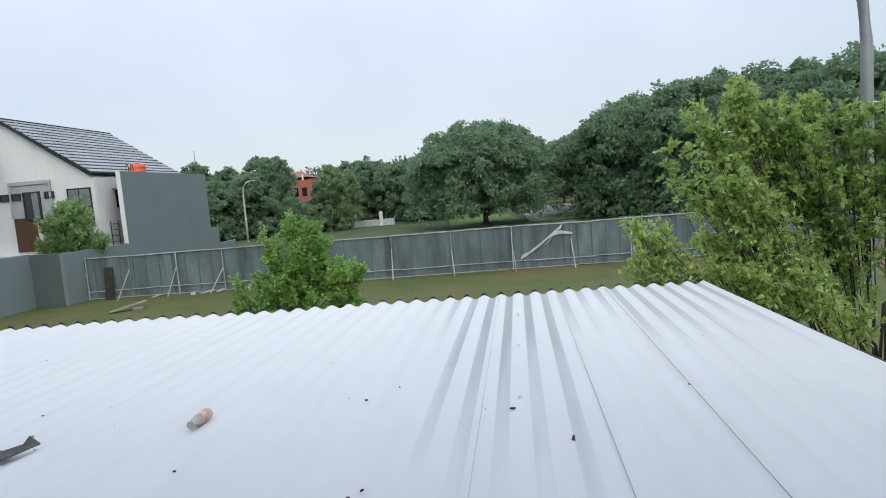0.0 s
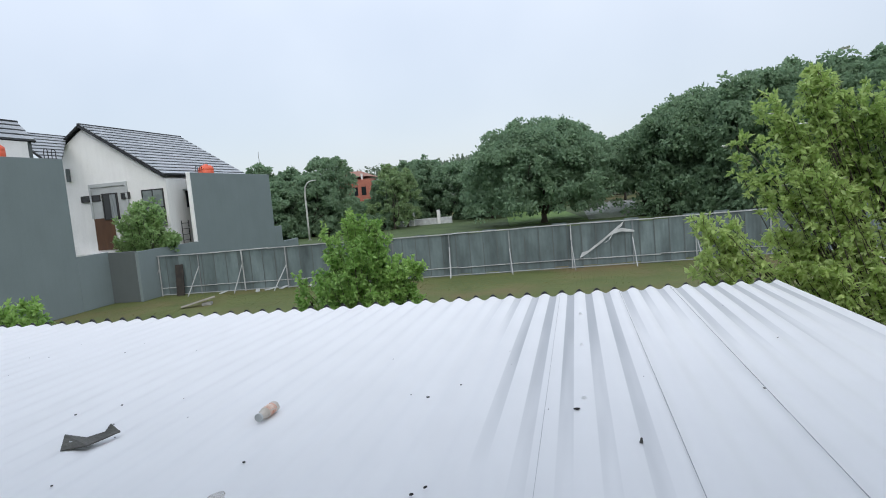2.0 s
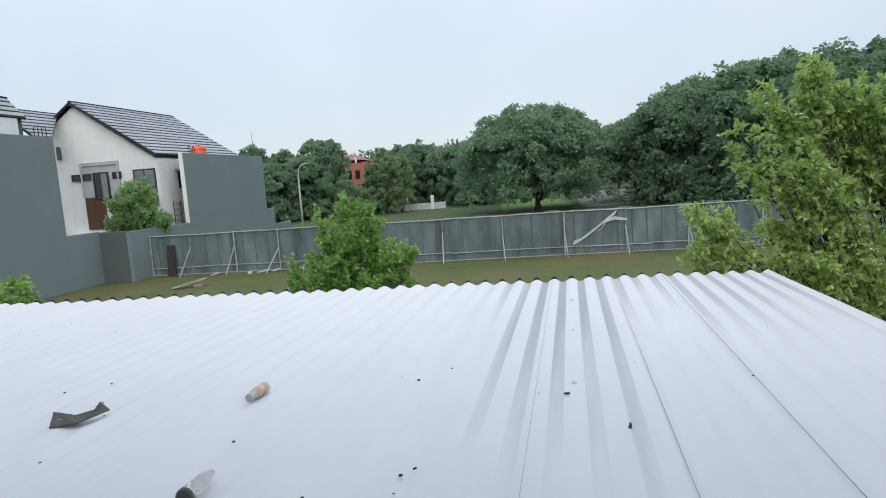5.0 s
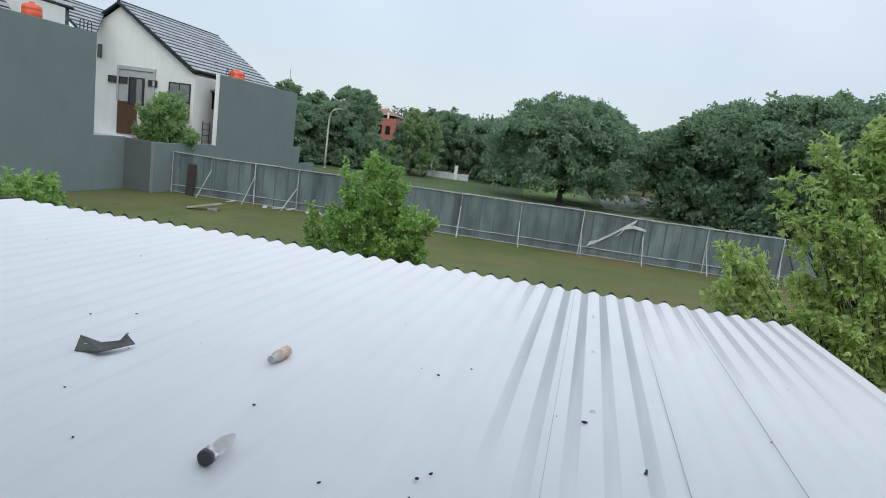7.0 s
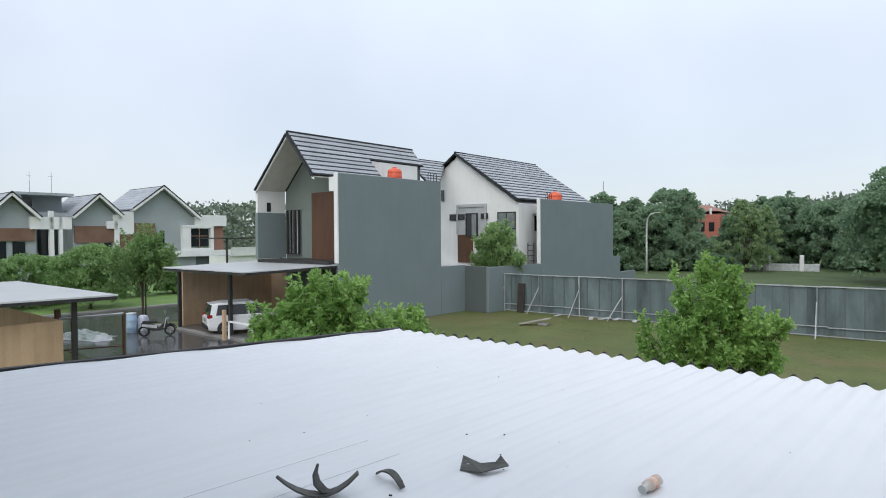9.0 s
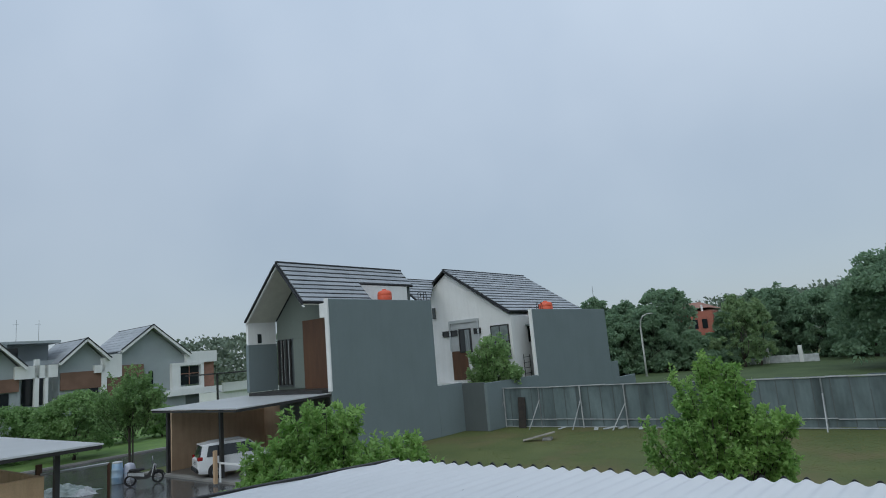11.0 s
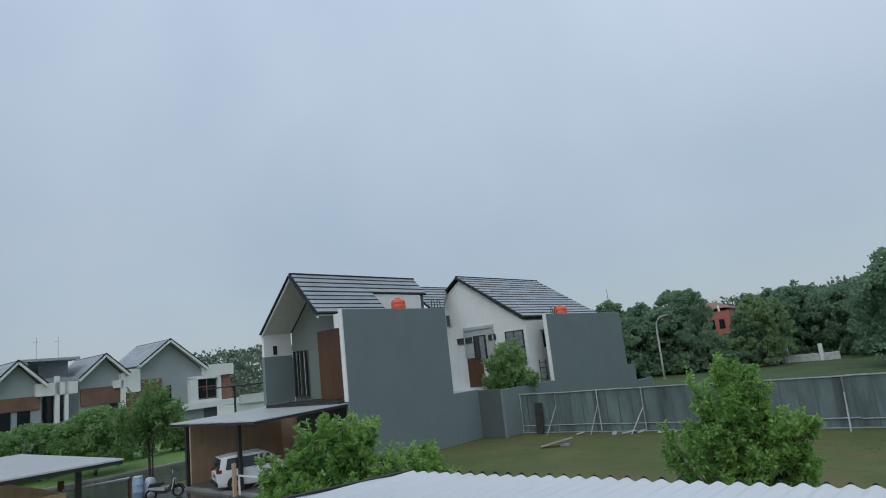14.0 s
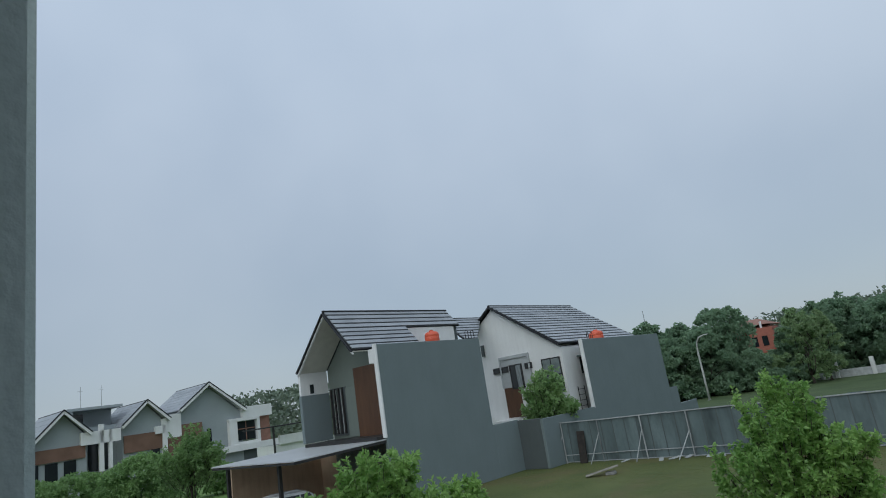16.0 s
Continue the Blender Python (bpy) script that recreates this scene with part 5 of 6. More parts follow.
# ---- lamps ----
def street_lamp(place, pts, r0, r1, head, label, material, turn):
    c = thing("street_lamp", Matrix.Translation((*place, 0)) @ pose(0, 0, 0, 0, 0, turn), label, "street lamp", "street lamps")
    part("pole", tubes([(pts, list(np.linspace(r0, r1, len(pts))))], 10), material, c, smooth=True)
    part("base_plate", boxes(((-0.2, -0.2, 0), (0.2, 0.2, 0.04)), bevel=0.01), material, c)
    e = pts[-1]
    part("lamp_head", lofted([[(e[0] + dx, s * w, e[2] + z) for s, z in ((-1, 0.0), (-0.8, h), (0.8, h), (1, 0.0), (0.8, -0.03), (-0.8, -0.03))]
                              for dx, w, h in ((-0.05, 0.05, 0.06), (head * 0.2, 0.12, 0.09), (head * 0.75, 0.13, 0.07), (head, 0.05, 0.03))]), material, c)
    return c


street_lamp((-25.6, 82.0), [(0, 0, 0), (0, 0, 3), (0, 0, 6.2), (0.12, 0, 7.2), (0.5, 0, 7.8), (1.1, 0, 8.0)], 0.14, 0.08, 0.7, "pale street lamp with curved arm beyond the hoarding", M_LAMPWHITE, 0)
lamp2 = street_lamp((7.0, 9.8), [(0, 0, 0), (0, 0, 3), (0, 0, 6.8), (-0.05, 0, 7.4), (-0.22, 0, 7.93), (-0.5, 0, 8.32), (-0.88, 0, 8.42)], 0.105, 0.05, -0.72, "galvanised street lamp with curved arm and flat head", M_GALV, 0)
part("photocell", boxes(((-1.25, -0.05, 8.5), (-1.13, 0.05, 8.63)), bevel=0.01), M_DARKSTEEL, lamp2)

single("radio_mast", tubes([([(0, 0, 0), (0, 0, 11), (0, 0, 15.2)], [0.14, 0.09, 0.05]), ([(-0.4, 0, 13.2), (0.4, 0, 13.2)], [0.04, 0.04])], 6), M_GALV, Matrix.Translation((-43.0, 112.0, 0)), "thin grey mast above the far trees", "mast")

# ---- trees ----
def az(a, d):
    return d * math.sin(radians(a)), d * math.cos(radians(a))


# big tree and rain trees beyond the hoarding
broad_tree("shade_tree", az(4.3, 78), 9.0, 12.7, 1.7, 11, M_LEAF_DARK, "large dark green spreading shade tree", 330, 170, 0.40, group="big trees")
for i, (a, d, r, top) in enumerate(((13.2, 88, 7.6, 10.6), (18.4, 80, 9.2, 14.4), (23.7, 76, 9.2, 15.3), (29.5, 72, 9.2, 14.8), (35.5, 68, 9.2, 14.4), (42, 66, 9.5, 14.6), (15.5, 104, 9, 12.5), (26, 98, 10, 15.5))):
    broad_tree("rain_tree", az(a, d), r, top, 3.4 if a < 18 else 0.3, 30 + i, M_LEAF_RAIN, "huge dark umbrella-crowned rain tree", 330, 120, 0.46, group="rain trees", trunk_r=0.45)
for i in range(12):
    broad_tree("understorey_shrub", az(-25 + 2.4 * i + (i % 2), 106 + 4 * (i % 3)), 3.4, 4.0 + (i % 4) * 0.5, 0.1, 150 + i, M_LEAF_DARK, "dark green shrub behind the roadside trees", 30, 120, 0.46, group="understorey shrubs", trunk_r=0.1, category="shrub")
for i in range(8):
    broad_tree("understorey_shrub", az(-22.6 + 1.75 * i, 91.5 + 1.5 * (i % 2)), 1.9, 2.4 + (i % 3) * 0.4, 0.05, 170 + i, M_LEAF_DARK, "low dark green shrub at the roadside", 26, 130, 0.36, group="understorey shrubs", trunk_r=0.08, category="shrub")
for i in range(11):
    broad_tree("understorey_shrub", az(19 + 3.1 * i, 96 + 5 * (i % 3)), 4.2, 5.5 + (i % 4) * 0.5, 0.2, 130 + i, M_LEAF_DARK, "dark green shrub beneath the rain trees", 34, 140, 0.48, group="understorey shrubs", trunk_r=0.1, category="shrub")
for i, (a, d, r, top) in enumerate(((-21.2, 96, 3.6, 11.6), (-18.6, 98, 4.6, 10.6), (-15.2, 98, 4.6, 12.6), (-17.0, 94, 4.5, 9.6), (-15.6, 100, 2.9, 9.4), (-13.4, 93, 2.4, 5.2), (-10.3, 99, 2.2, 8.2), (-20.0, 92, 4.2, 8.6), (-23.8, 98, 4.5, 9.3))):
    broad_tree("roadside_tree", az(a, d), r, top, 0.5, 50 + i, M_LEAF_DARK, "dark green roadside tree", 90, 125, 0.44, group="roadside trees", trunk_r=0.22)
for i, (a, d, r, top) in enumerate(((-9.5, 92, 2.3, 10.2), (-8.3, 94, 2.4, 8.8), (-12.4, 95, 2.4, 4.4))):
    broad_tree("light_tree", az(a, d), r, top, 1.2, 60 + i, M_LEAF_PALE, "slender paler green tree beyond the hoarding", 60, 150, 0.30, group="pale trees", trunk_r=0.15)
for i, (a, d, r, top) in enumerate(((-6.6, 112, 5.5, 11.2), (-3.4, 108, 5.2, 10.4), (-0.4, 100, 5.0, 10.0), (8.5, 128, 7.0, 12.4), (-8.2, 118, 5.5, 11.0), (11.5, 130, 7.0, 12.4))):
    broad_tree("park_tree", az(a, d), r, top, 3.0 if a > 8 else 0.9, 70 + i, M_LEAF_DARK, "mid-green park tree beyond the hoarding", 90, 160, 0.44, group="park trees", trunk_r=0.25)
# distant wood along the horizon
rngw = np.random.default_rng(5)
cen, rad = [], []
for i in range(420):
    a = rngw.uniform(-80, 50)
    d = rngw.uniform(150, 260)
    h = d * (0.028 + 0.008 * math.sin(a * 0.21) + (0.012 if -58 < a < -48 else 0) + 0.021 * max(0.0, 1 - ((a + 3.5) / 12) ** 4)) + 4
    x, y = az(a, d)
    for zz in (0.25, 0.6, 0.95):
        cen.append((x + rngw.normal() * 3, y + rngw.normal() * 3, h * zz))
        rad.append(rngw.uniform(3.0, 5.5))
single("distant_woodland", quads_mesh("distant_woodland", clump_leaves(rngw, np.array(cen), np.array(rad), 110, 1.05, 0.4)), M_HILL, Matrix(), "distant hazy green woodland along the horizon", "woodland", kind="stuff")

# garden tree beside the white house, trees along the estate road
def ball(r, h, z0, zc, push=0.75):
    def f(g):
        d = g.normal(size=3)
        d /= np.linalg.norm(d)
        k = g.uniform(push, 1.0)
        return np.array([d[0] * r * k, d[1] * r * k, zc + d[2] * h * k])
    return f


def lobes(*parts):
    """A crown made of several overlapping leafy lobes: x, y, z, radius, height and share of each."""
    share = np.array([p[5] for p in parts]) / sum(p[5] for p in parts)

    def f(g):
        x, y, z, r, h, _ = parts[g.choice(len(parts), p=share)]
        d = g.normal(size=3)
        d /= np.linalg.norm(d)
        k = g.uniform(0.6, 1.08)
        return np.array([x + d[0] * r * k, y + d[1] * r * k, z + d[2] * h * k])
    return f


gx = GRID @ Vector((-25.9, 36.6, 0))
branch_tree("garden_tree", gx[:2], lobes((0.35, 0, 5.6, 1.15, 0.6, 2.4), (-0.7, 0, 4.9, 0.9, 0.55, 1.8), (1.1, 0, 4.9, 0.7, 0.5, 1.5), (0.2, -0.3, 4.1, 1.4, 0.5, 2.4), (-1.5, 0, 3.6, 0.6, 0.45, 1.2), (1.7, 0, 3.5, 0.7, 0.4, 1.2), (0, 0, 3.3, 1.6, 0.4, 1.5)),
           81, M_LEAF_LIGHT, "airy rounded green garden tree with a few white blossoms", 150, 9, 12, 0.21, 0.05, 0.5, 0.8, "garden trees", flowers=14, stem_r=0.09)
branch_tree("road_tree", az(-61.6, 44), lobes((0, 0, 5.2, 1.4, 0.9, 2.2), (-1.4, 0, 4.2, 1.2, 0.8, 1.8), (1.4, 0, 4.1, 1.3, 0.8, 1.8), (0.2, -0.8, 4.0, 1.5, 0.9, 2), (0, 0.8, 4.2, 1.3, 0.8, 1.4), (-2.2, 0, 3.3, 0.8, 0.5, 0.9), (2.2, 0, 3.2, 0.8, 0.5, 0.9), (0, -0.3, 3.0, 1.6, 0.5, 1.4)),
            83, M_LEAF_GARDEN, "slender multi-stemmed green tree on the verge", 190, 10, 11, 0.16, 0.042, 0.6, 1.0, "verge trees", category="tree", stem_r=0.055)
broad_tree("road_tree", az(-65.5, 52), 2.6, 4.8, 0.8, 84, M_LEAF_GARDEN, "green tree on the road verge", 220, 90, 0.17, group="verge trees", trunk_r=0.1)
for i, (a, d, r, top) in enumerate(((-70.0, 56, 2.6, 4.2), (-67.6, 58, 2.0, 3.6), (-72.8, 54, 2.8, 4.0), (-63.0, 60, 2.0, 3.8), (-76, 55, 3, 4.2), (-59.3, 62, 1.8, 2.8))):
    broad_tree("shrub", az(a, d), r, top, 0.3, 90 + i, M_LEAF_GARDEN, "dense green garden shrub", 90, 100, 0.19, group="verge shrubs", trunk_r=0.08, category="shrub")

# small trees near the white roof
cone_crown = lobes((-0.15, 0, 4.3, 0.45, 0.32, 1.2), (0.25, 0.1, 4.15, 0.45, 0.3, 1.2), (-0.85, 0, 4.18, 0.2, 0.15, 0.3), (0, -0.4, 3.75, 0.62, 0.4, 2), (0.55, 0, 3.75, 0.45, 0.3, 1.2),
                   (-0.5, 0.1, 3.6, 0.4, 0.3, 1), (0.9, -0.2, 3.25, 0.48, 0.32, 1.3), (1.4, 0, 3.15, 0.25, 0.22, 0.4), (-1.0, 0, 3.15, 0.42, 0.3, 1.1), (-1.55, 0, 3.2, 0.16, 0.13, 0.2),
                   (-0.3, -0.7, 3.0, 0.6, 0.4, 1.6), (0.45, -0.6, 2.85, 0.6, 0.4, 1.6), (1.15, -0.1, 2.65, 0.45, 0.32, 1.1), (-1.2, 0.1, 2.65, 0.42, 0.3, 1), (0, -0.8, 2.3, 0.7, 0.4, 1.6),
                   (0.9, 0, 2.1, 0.5, 0.35, 1), (-0.8, 0, 2.1, 0.5, 0.35, 1), (0, 0, 1.75, 0.8, 0.4, 1.4), (0, 0.6, 3.0, 0.9, 0.8, 1.5))
def slim_crown(g):
    c = cone_crown(g)
    k = 1.0 - 0.14 * min(max((c[2] - 3.0) / 1.5, 0.0), 1.0)
    return c * np.array([k, k, 1.03])


branch_tree("lot_tree", az(-12.9, 14.6), slim_crown, 101, M_LEAF_MID, "small fresh green tree on the lawn below the roof", 250, 10, 13, 0.105, 0.026, 0.25, 0.4, "small trees", stem_r=0.05, inner=0.66)


left_crown = lobes((0, 0, 3.0, 0.9, 0.7, 3), (-0.35, 0.1, 4.3, 0.42, 0.28, 1.3), (0.25, 0, 4.42, 0.42, 0.28, 1.3), (0.8, 0.2, 3.85, 0.4, 0.26, 1.1), (-0.85, -0.1, 3.75, 0.4, 0.28, 1),
                   (0.2, -0.5, 3.75, 0.5, 0.3, 1.2), (-0.4, -0.5, 3.5, 0.45, 0.3, 1), (0.6, -0.3, 3.2, 0.5, 0.3, 1), (-0.1, 0.5, 3.7, 0.6, 0.6, 1))
branch_tree("corner_tree", az(-47.0, 9.6), left_crown, 102, M_LEAF_MID, "bushy green tree beside the roof corner", 210, 11, 15, 0.10, 0.023, 0.24, 0.4, "small trees", stem_r=0.04)
branch_tree("corner_tree", az(-40.3, 9.9), lambda g: left_crown(g) * np.array([0.72, 0.72, 0.86]) + np.array([0, 0, 0.08]), 103, M_LEAF_MID, "lower bushy green tree beside the roof corner", 130, 11, 15, 0.10, 0.023, 0.22, 0.4, "small trees", stem_r=0.03)
branch_tree("corner_tree", az(-51.5, 9.8), lambda g: left_crown(g) * np.array([0.7, 0.7, 0.9]), 104, M_LEAF_MID, "green bush beside the roof edge", 110, 11, 15, 0.10, 0.023, 0.22, 0.4, "small trees", stem_r=0.03)


# leafy sprays of the flowering tree: bearing and slope where a spray begins and ends, seen from the window, and its distance
SPRAYS = ((27.1, 0.033, 27.2, 0.115, 7.0),
          (26.7, 0.075, 28.6, 0.108, 7.1),
          (26.8, 0.047, 22.9, 0.085, 6.9),
          (27.1, 0.023, 24.6, 0.053, 6.9),
          (28.0, -0.031, 21.6, 0.027, 6.7),
          (28.7, -0.046, 22.8, -0.032, 6.8),
          (30.9, -0.012, 28.8, 0.04, 7.2),
          (32.8, 0.014, 30.0, 0.08, 7.2),
          (33.5, 0.026, 30.8, 0.087, 7.4),
          (21.6, -0.098, 18.2, -0.087, 6.8),
          (26.9, -0.129, 23.2, -0.1, 6.9),
          (22.8, -0.161, 17.9, -0.145, 6.8),
          (30.8, -0.068, 27.0, -0.032, 7.0),
          (36.5, 0.021, 32.5, 0.072, 7.5),
          (34.0, -0.08, 31.1, -0.033, 7.3),
          (28.2, -0.158, 23.6, -0.16, 6.8),
          (33.0, -0.17, 26.0, -0.125, 6.9),
          (41.0, -0.02, 38.0, 0.065, 7.7))


low_crown = lobes((-1.3, -0.6, 3.5, 0.65, 0.5, 1.1), (-0.5, -0.8, 3.2, 0.8, 0.6, 1.5), (0.3, -0.6, 3.7, 0.9, 0.6, 1.6), (1.2, -0.3, 3.3, 0.9, 0.7, 1.4), (0.2, -0.6, 1.7, 1.3, 0.6, 1.6), (1.3, -0.5, 2.9, 0.9, 0.6, 1.3), (0.8, -0.2, 2.2, 1.1, 0.7, 1.2), (1.7, 0.0, 4.1, 0.7, 0.6, 1.1),
                  (-0.1, -0.9, 5.0, 0.5, 0.4, 1.1), (0.4, -1.4, 5.0, 0.55, 0.45, 1.2), (-0.3, -0.5, 4.5, 0.6, 0.45, 1.1), (-0.55, -0.7, 5.15, 0.45, 0.4, 1.2), (-0.35, -0.75, 5.5, 0.4, 0.35, 1.2), (0.1, -1.0, 5.55, 0.4, 0.35, 1.0), (-0.1, -0.8, 5.3, 0.5, 0.4, 1.0), (-0.75, -0.6, 4.6, 0.5, 0.4, 1.0), (0.5, -1.2, 4.3, 0.7, 0.5, 1.3))


def right_crown(g):
    """Uneven spreading crown: long leafy sprays with gaps between them over a denser base."""
    if g.uniform() < 0.46:
        a0, e0, a1, e1, d = SPRAYS[g.integers(len(SPRAYS))]
        s = g.uniform(0, 1) ** 0.8
        a, e = radians(a0 + (a1 - a0) * s), e0 + (e1 - e0) * s
        return np.array([d * math.sin(a) - 4.9, d * math.cos(a) - 6.6, 5.08 + e * d]) + g.normal(size=3) * (0.075 - 0.035 * s) * np.array([1, 1, 0.8])
    return low_crown(g)


branch_tree("flowering_tree", (4.9, 6.6), right_crown, 105, M_LEAF_NEAR, "yellow-green narrow-leaved tree with white blossoms beside the roof", 440, 9, 13, 0.070, 0.0165, 0.18, 0.4, "small trees", flowers=26, stem_r=0.034, inner=0.70)

# ---- things on the white roof ----
def on_roof(x, y, lift=0.0):
    return ROOF @ Vector((x, y, AMP * 0.6 + lift))


def ribbon(pts, wide, axis, thick=0.004):
    """A bent strip of bark or flashing along pts."""
    ax = Vector(axis)
    bm = bmesh.new()
    rows = []
    for i, p in enumerate(pts):
        p = Vector(p)
        w = wide[i]
        d = (Vector(pts[min(i + 1, len(pts) - 1)]) - Vector(pts[max(i - 1, 0)])).normalized()
        n = d.cross(ax).normalized() * thick
        rows.append([bm.verts.new(p + ax * w / 2 + n), bm.verts.new(p - ax * w / 2 + n), bm.verts.new(p - ax * w / 2 - n), bm.verts.new(p + ax * w / 2 - n)])
    for a, b in zip(rows, rows[1:]):
        for k in range(4):
            bm.faces.new((a[k], a[(k + 1) % 4], b[(k + 1) % 4], b[k]))
    bm.faces.new(rows[0]), bm.faces.new(rows[-1][::-1])
    return bm


def curl(m, length, rise0, rise1, wide, label):
    pts = []
    for i in range(9):
        s = i / 8
        pts.append(((s - 0.5) * length, 0, rise0 * max(0, 0.55 - s) ** 2 / 0.3 + rise1 * max(0, s - 0.55) ** 2 / 0.2))
    ws = [wide * w for w in (0.35, 0.6, 0.85, 1, 1, 1, 0.95, 0.85, 0.7)]
    return single("bark_curl", ribbon(pts, ws, (0, 1, 0)), M_CURL, m, label, "debris", "bark strips")


def bottle(m, label, body_mat, cap_mat, label_mat, length, r, crush):
    b = thing("plastic_bottle", m, label, "bottle", "bottles on the roof")
    prof = [(0.0, r * 0.7), (0.012, r), (length * 0.25, r * 0.96), (length * 0.5, r), (length * 0.68, r * 0.97), (length * 0.80, r * 0.6), (length * 0.88, 0.016), (length * 0.95, 0.014)]
    rings = [[(x, a * math.cos(k * math.pi / 8) * (1 + crush * math.sin(3 * k + 9 * x / length)), r + a * math.sin(k * math.pi / 8)) for k in range(16)] for x, a in prof]
    part("body", lofted(rings), body_mat, b, smooth=True)
    if label_mat:
        rings = [[(x, a * 1.03 * math.cos(k * math.pi / 8), r + a * 1.03 * math.sin(k * math.pi / 8)) for k in range(16)] for x, a in ((length * 0.22, r), (length * 0.45, r * 1.02), (length * 0.6, r))]
        part("wrapper", lofted(rings), label_mat, b, "faded wrapper", smooth=True)
    rings = [[(x, a * math.cos(k * math.pi / 8), r + a * math.sin(k * math.pi / 8)) for k in range(16)] for x, a in ((length * 0.93, 0.019), (length, 0.019))]
    part("cap", lofted(rings), cap_mat, b)
    return b


bottle(Matrix.Translation(on_roof(-0.97, 2.77)) @ pose(0, 0, 0, 0, 0, 262), "crumpled clear plastic bottle with faded orange wrapper", M_MURKY, M_WHITEPLASTIC, M_LABEL, 0.16, 0.026, 0.12)
b2 = thing("plastic_bottle", Matrix.Translation(on_roof(-0.845, 1.735)) @ pose(0, 0, 0, 0, 0, 84) @ Matrix.Diagonal((0.85, 0.78, 0.78, 1)), "murky clear plastic bottle with dark base", "bottle", "bottles on the roof")
part("body", lofted([[(x, a * math.cos(k * math.pi / 8), 0.036 + a * math.sin(k * math.pi / 8)) for k in range(16)] for x, a in ((0.006, 0.032), (0.05, 0.034), (0.09, 0.030), (0.12, 0.032), (0.165, 0.020), (0.185, 0.012))]), M_CLEAR, b2, smooth=True)
part("base", lofted([[(x, a * math.cos(k * math.pi / 8), 0.036 + a * math.sin(k * math.pi / 8)) for k in range(16)] for x, a in ((-0.012, 0.028), (-0.008, 0.034), (0.008, 0.036))]), M_CAP, b2, "dark grey base")

curl(Matrix.Translation(on_roof(-2.11, 1.80)) @ pose(0, 0, 0, 0, 0, 46), 0.34, 0.09, 0.08, 0.055, "dark curled bark strip lying on the roof")
single("bark_curl", ribbon([(0.03, 0, 0.0), (-0.01, 0, 0.012), (-0.04, 0, 0.05), (-0.047, 0, 0.09), (-0.035, 0, 0.13)], [0.03, 0.05, 0.055, 0.04, 0.012], (0.45, 0.89, 0)), M_CURL, Matrix.Translation(on_roof(-2.09, 1.83)) @ pose(0, 0, 0, 0, 0, 50), "dark curled bark strip standing up from the roof", "debris", "bark strips")
curl(Matrix.Translation(on_roof(-1.96, 2.09, 0.045)) @ pose(0, 0, 0, 180, 0, -14), 0.20, 0.04, 0.045, 0.035, "small dark arched bark strip on the roof")
fl = bmesh.new()
vs = [fl.verts.new(p) for p in ((-0.11, -0.07, 0.0), (0.02, -0.075, 0.01), (0.14, 0.035, 0.025), (0.075, 0.09, 0.055), (0.06, 0.045, 0.03), (-0.02, 0.02, 0.02), (-0.13, 0.035, 0.045))]
fl.faces.new(vs)
ex = bmesh.ops.extrude_face_region(fl, geom=list(fl.faces))
bmesh.ops.translate(fl, vec=(0, 0, 0.006), verts=[v for v in ex["geom"] if isinstance(v, bmesh.types.BMVert)])
flake = single("metal_scrap", fl, M_CURL, Matrix.Translation(on_roof(-1.69, 2.45, 0.004)) @ pose(0, 0, 0, 0, 0, 12) @ Matrix.Diagonal((0.85, 0.85, 0.85, 1)), "flat dark grey scrap with a pale hole", "debris")
part("hole", boxes(((-0.085, -0.03, 0.022), (-0.068, -0.012, 0.03))), M_WHITEPLASTIC, flake)
nz = thing("hose_nozzle", Matrix.Translation(on_roof(0.605, 2.24, -0.01)) @ Matrix.Scale(0.75, 4), "small dark metal fitting standing on the roof", "fitting")
part("body", tubes([([(0, 0, 0), (0.004, 0, 0.02), (0.006, 0.004, 0.035)], [0.010, 0.008, 0.005])], 8), M_CURL, nz)
part("collar", tubes([([(0, 0, 0.0), (0, 0, 0.012)], [0.013, 0.013])], 8), M_CHROME, nz)
rs = random.Random(12)
twig_marks = ((-1.54, 1.53, 0.045, 30),)
for x, y, ln, a in twig_marks:
    pts = [(-ln / 2, 0, 0.006), (-ln * 0.1, rs.uniform(-0.02, 0.02), 0.012), (ln * 0.2, rs.uniform(-0.02, 0.02), 0.008), (ln / 2, 0.01, 0.014)]
    single("twig", tubes([(pts, [0.004, 0.005, 0.004, 0.002]), ([pts[1], (ln * 0.05, ln * 0.3, 0.012)], [0.003, 0.001])], 5), M_CURL, Matrix.Translation(on_roof(x, y)) @ pose(0, 0, 0, 0, 0, a), "small dark broken twig on the roof", "twig", "twigs")
single("twig", tubes([([(0.036, -0.112, 0.006), (0.012, -0.05, 0.01), (0.0, 0.0, 0.008), (0.067, 0.053, 0.007)], [0.002, 0.0025, 0.003, 0.0015])], 5), M_CURL, Matrix.Translation(on_roof(-1.109, 1.411)), "thin bent dry twig on the roof", "twig", "twigs")
single("dry_leaf", ribbon([(-0.085, 0, 0.004), (-0.04, 0.004, 0.012), (0.0, 0, 0.02), (0.045, -0.004, 0.016), (0.08, 0.0, 0.03)], [0.012, 0.04, 0.045, 0.03, 0.01], (0.1, 0.95, 0.25), 0.0015), M_DRYLEAF, Matrix.Translation(on_roof(-1.37, 1.27)) @ pose(0, 0, 0, 0, 0, 50) @ Matrix.Diagonal((0.7, 0.7, 0.7, 1)), "curled grey-green dry leaf on the roof", "leaf")
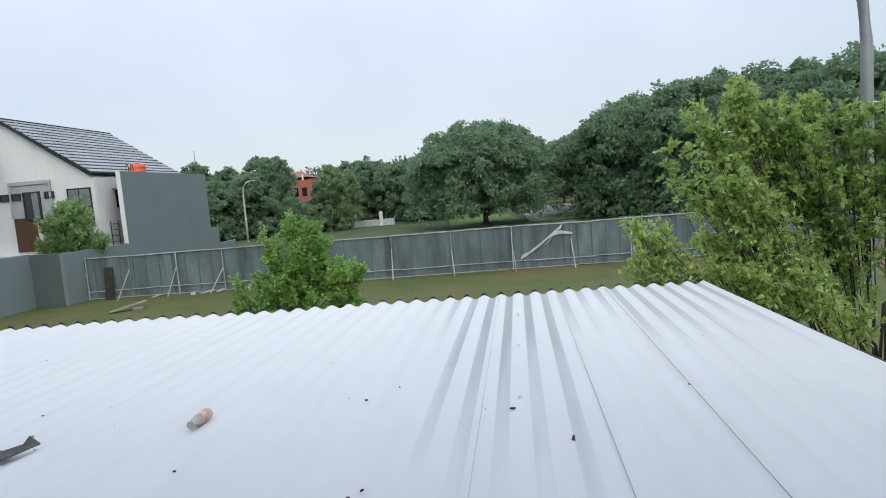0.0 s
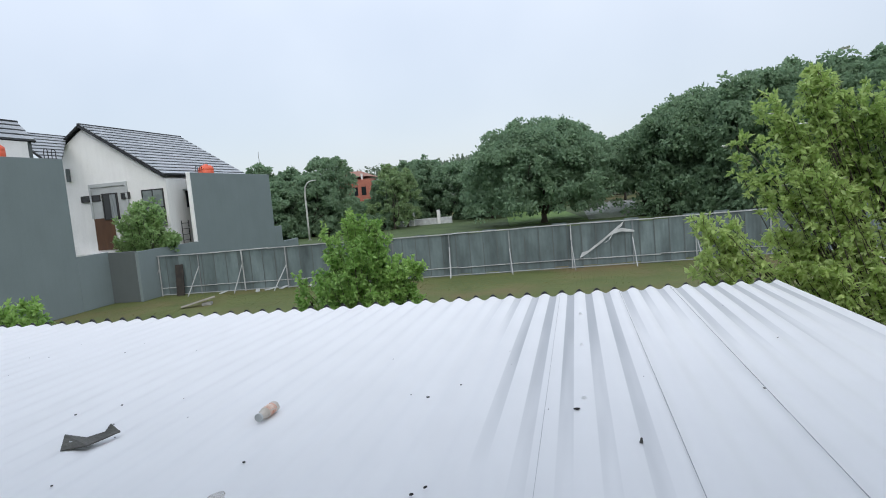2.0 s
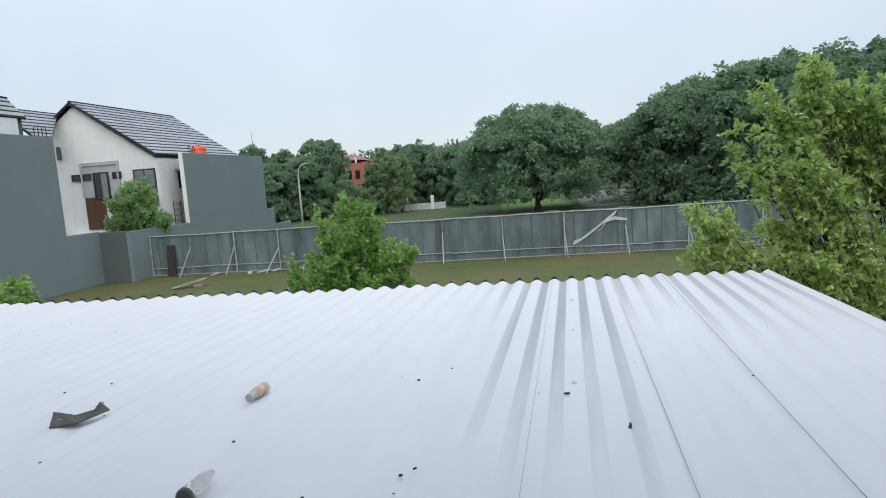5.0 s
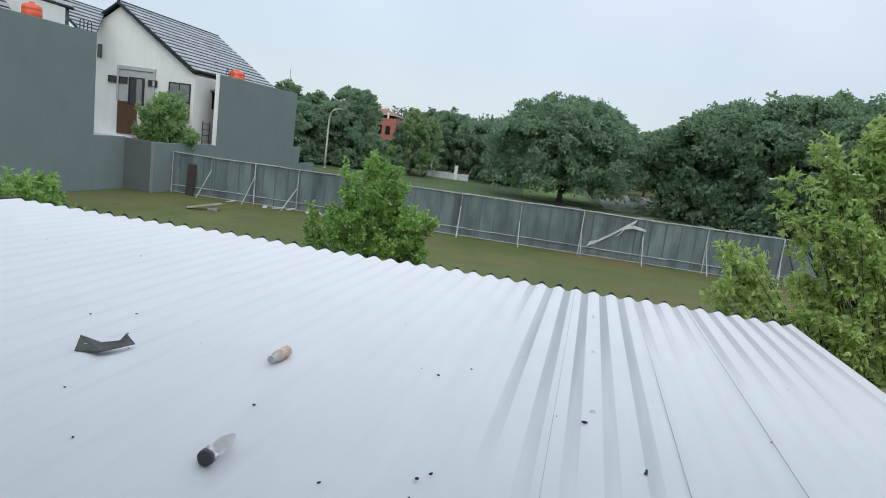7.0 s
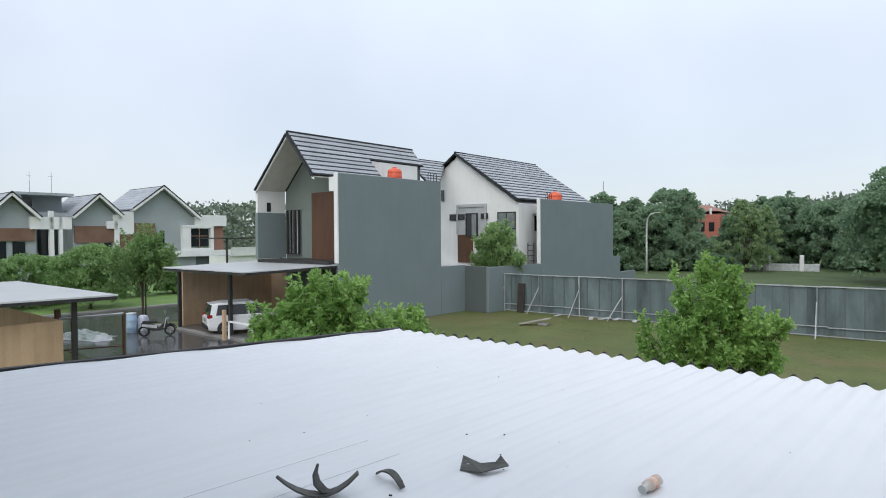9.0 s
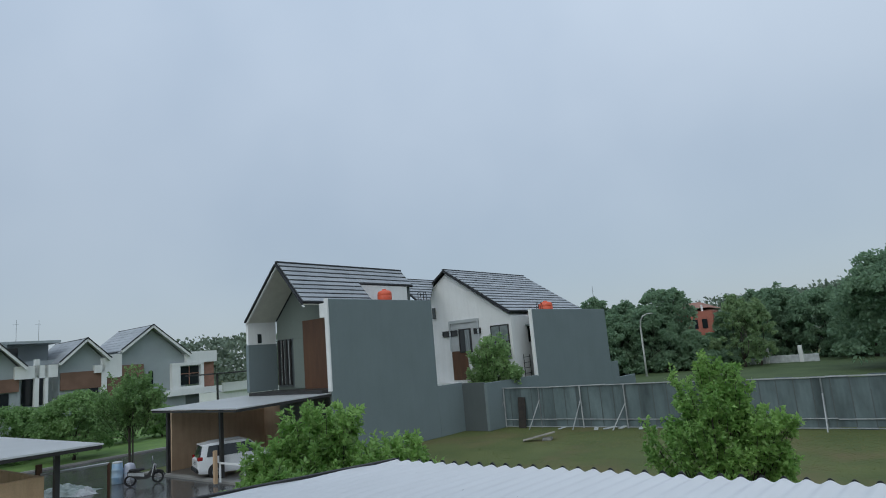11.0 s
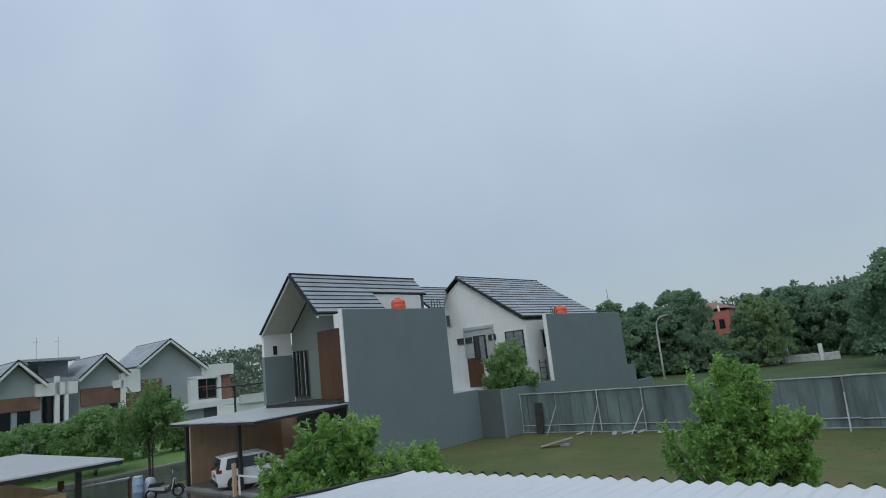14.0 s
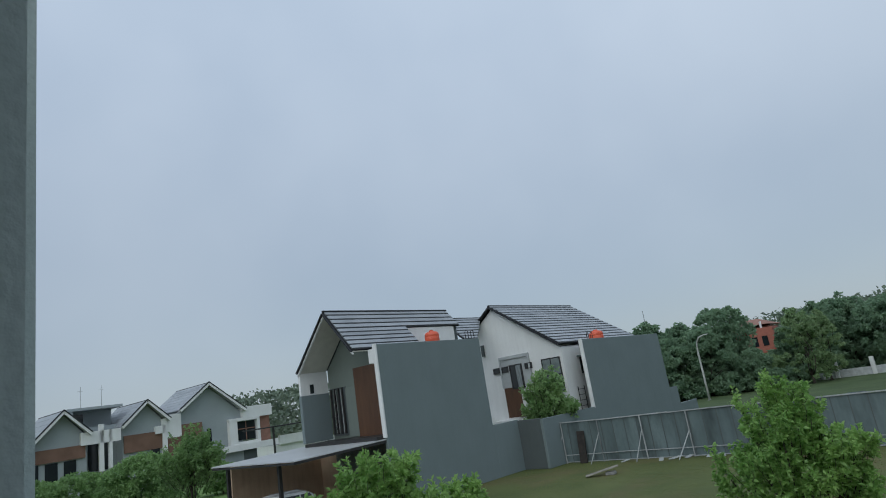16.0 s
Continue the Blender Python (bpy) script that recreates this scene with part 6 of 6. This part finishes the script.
dots = [(-0.89, 2.20), (1.25, 2.74), (-1.57, 2.06), (-0.49, 1.77), (-1.86, 2.95), (-2.03, 2.83), (-1.86, 1.98), (-0.25, 2.85), (-0.1, 3.0), (-0.16, 1.95), (-0.2, 1.9), (0.3, 2.6), (0.42, 2.6), (-1.3, 1.75)]
dots += [(rs.uniform(-3.5, 1.8), rs.uniform(1.2, 4.8)) for _ in range(30)]
for i, (x, y) in enumerate(dots):
    s = rs.uniform(0.005, 0.010) if i < 14 else rs.uniform(0.002, 0.005)
    bm = bmesh.new()
    bmesh.ops.create_icosphere(bm, subdivisions=1, radius=s, matrix=Matrix.Diagonal((1.0, rs.uniform(0.5, 1.6), 0.5, 1)))
    z = ROOF @ Vector((x, y, roof_z(x, y) + 0.006 + s * 0.3))
    single("grit", bm, M_DEBRIS, Matrix.Translation(z) @ pose(0, 0, 0, 0, 0, rs.uniform(0, 180)), "small dark leaf scrap on the white roof", "debris", "roof grit")
for y in (2.73, 3.67, 4.59):
    xx = along(5 * PITCH - CREST, y)
    part("roof_clip", tubes([([on_roof(xx, y, 0.003), on_roof(xx, y, 0.018)], [0.016, 0.006])], 8), M_ROOFSHEET, roof, "small plastic fixing cap")

# ---- things on the lawn ----
bd = single("leaning_board", boxes(((-0.9, -0.25, 0), (0.9, 0.25, 0.04)), bevel=0.005), M_WOOD, pose(-16.4, 31.8, 0.22, 0, -11, 28), "weathered grey board lying tilted on the grass", "board")
single("board_prop", boxes(((-0.25, -0.2, 0), (0.25, 0.2, 0.16)), bevel=0.02), M_RUBBLE, pose(-16.0, 32.0, 0, 0, 0, 10), "grey block under the board", "block")
dp = single("dark_panel", boxes(((-0.26, -0.04, 0), (0.26, 0.04, 1.95)), bevel=0.01), M_DARKWOOD, pose(-19.9, 36.5, 0.0, -6, 0, -3), "dark weathered panel leaning on the hoarding", "panel")
for i, (x, y, s) in enumerate(((-16.9, 36.0, 0.5), (-13.9, 36.1, 0.8), (-13.2, 36.3, 0.5), (-12.0, 36.0, 0.3), (-14.6, 35.7, 0.3), (-11.4, 36.2, 0.6))):
    bm = bmesh.new()
    for k in range(4):
        box(bm, (-s * 0.5 + k * s * 0.2, -0.12, 0.02 + 0.03 * k), (-s * 0.1 + k * s * 0.2, 0.12, 0.05 + 0.03 * k))
    bmesh.ops.rotate(bm, cent=(0, 0, 0), matrix=Matrix.Rotation(radians(25 * i), 3, 'Z'), verts=bm.verts)
    single("broken_board", bm, M_WHITEPLASTIC, Matrix.Translation((x, y, 0)), "pale broken boards on the grass by the hoarding", "debris", "lawn debris")
# torn pale strip on the hoarding
ts_ = thing("torn_strip", FENCE @ Matrix.Translation((28.4, -0.12, 0)), "torn white plastic strip hanging on the hoarding", "plastic strip")
part("strip", ribbon([(-2.1, 0, 0.72), (-1.7, -0.05, 0.9), (-0.9, -0.06, 1.45), (-0.2, -0.05, 2.0), (0.3, -0.03, 2.35)], [0.34, 0.2, 0.24, 0.2, 0.3], (0.4, 0, 0.9)), M_WHITEPLASTIC, ts_)
part("strip", ribbon([(-0.5, -0.05, 1.75), (-0.3, -0.08, 1.9), (0.2, -0.06, 2.02), (0.9, -0.04, 1.9)], [0.12, 0.2, 0.22, 0.12], (0.1, 0, 0.9)), M_WHITEPLASTIC, ts_)
part("strip", ribbon([(-0.75, -0.05, 1.35), (-0.5, -0.08, 1.5), (-0.2, -0.06, 1.95)], [0.1, 0.16, 0.12], (0.7, 0, 0.6)), M_WHITEPLASTIC, ts_)

# grass blades on the near lawn
rg = np.random.default_rng(9)
n = 120000
gxy = np.stack([rg.uniform(-24, 20, n), 7 + 29.5 * rg.uniform(0, 1, n) ** 0.7, np.zeros(n)], axis=1)
keep = np.array([noise.noise(Vector((p[0] * 0.25, p[1] * 0.25, 3))) + 0.4 * noise.noise(Vector((p[0], p[1], 8))) > -0.25 for p in gxy])
way = rg.normal(size=(n, 3)) * np.array([1, 1, 0.15]) + np.array([0, 0, 0.22])
single("grass_tufts", quads_mesh("grass_tufts", leaves(rg, gxy[keep], way[keep], 0.05, 0.009, 0.5)), M_BLADE, Matrix(), "short wet green grass blades on the lawn", "grass", kind="stuff")
dry = (gxy[:, 1] > 26) & (gxy[:, 0] > -8) & ~keep | (gxy[:, 1] > 30) & (rg.uniform(size=n) < 0.25)
single("dry_grass_tufts", quads_mesh("dry_grass_tufts", leaves(rg, gxy[dry] + np.array([0.03, 0.02, 0]), way[dry], 0.06, 0.012, 0.5)), M_BLADE_DRY, Matrix(), "dry brownish grass patches along the hoarding", "grass", kind="stuff")
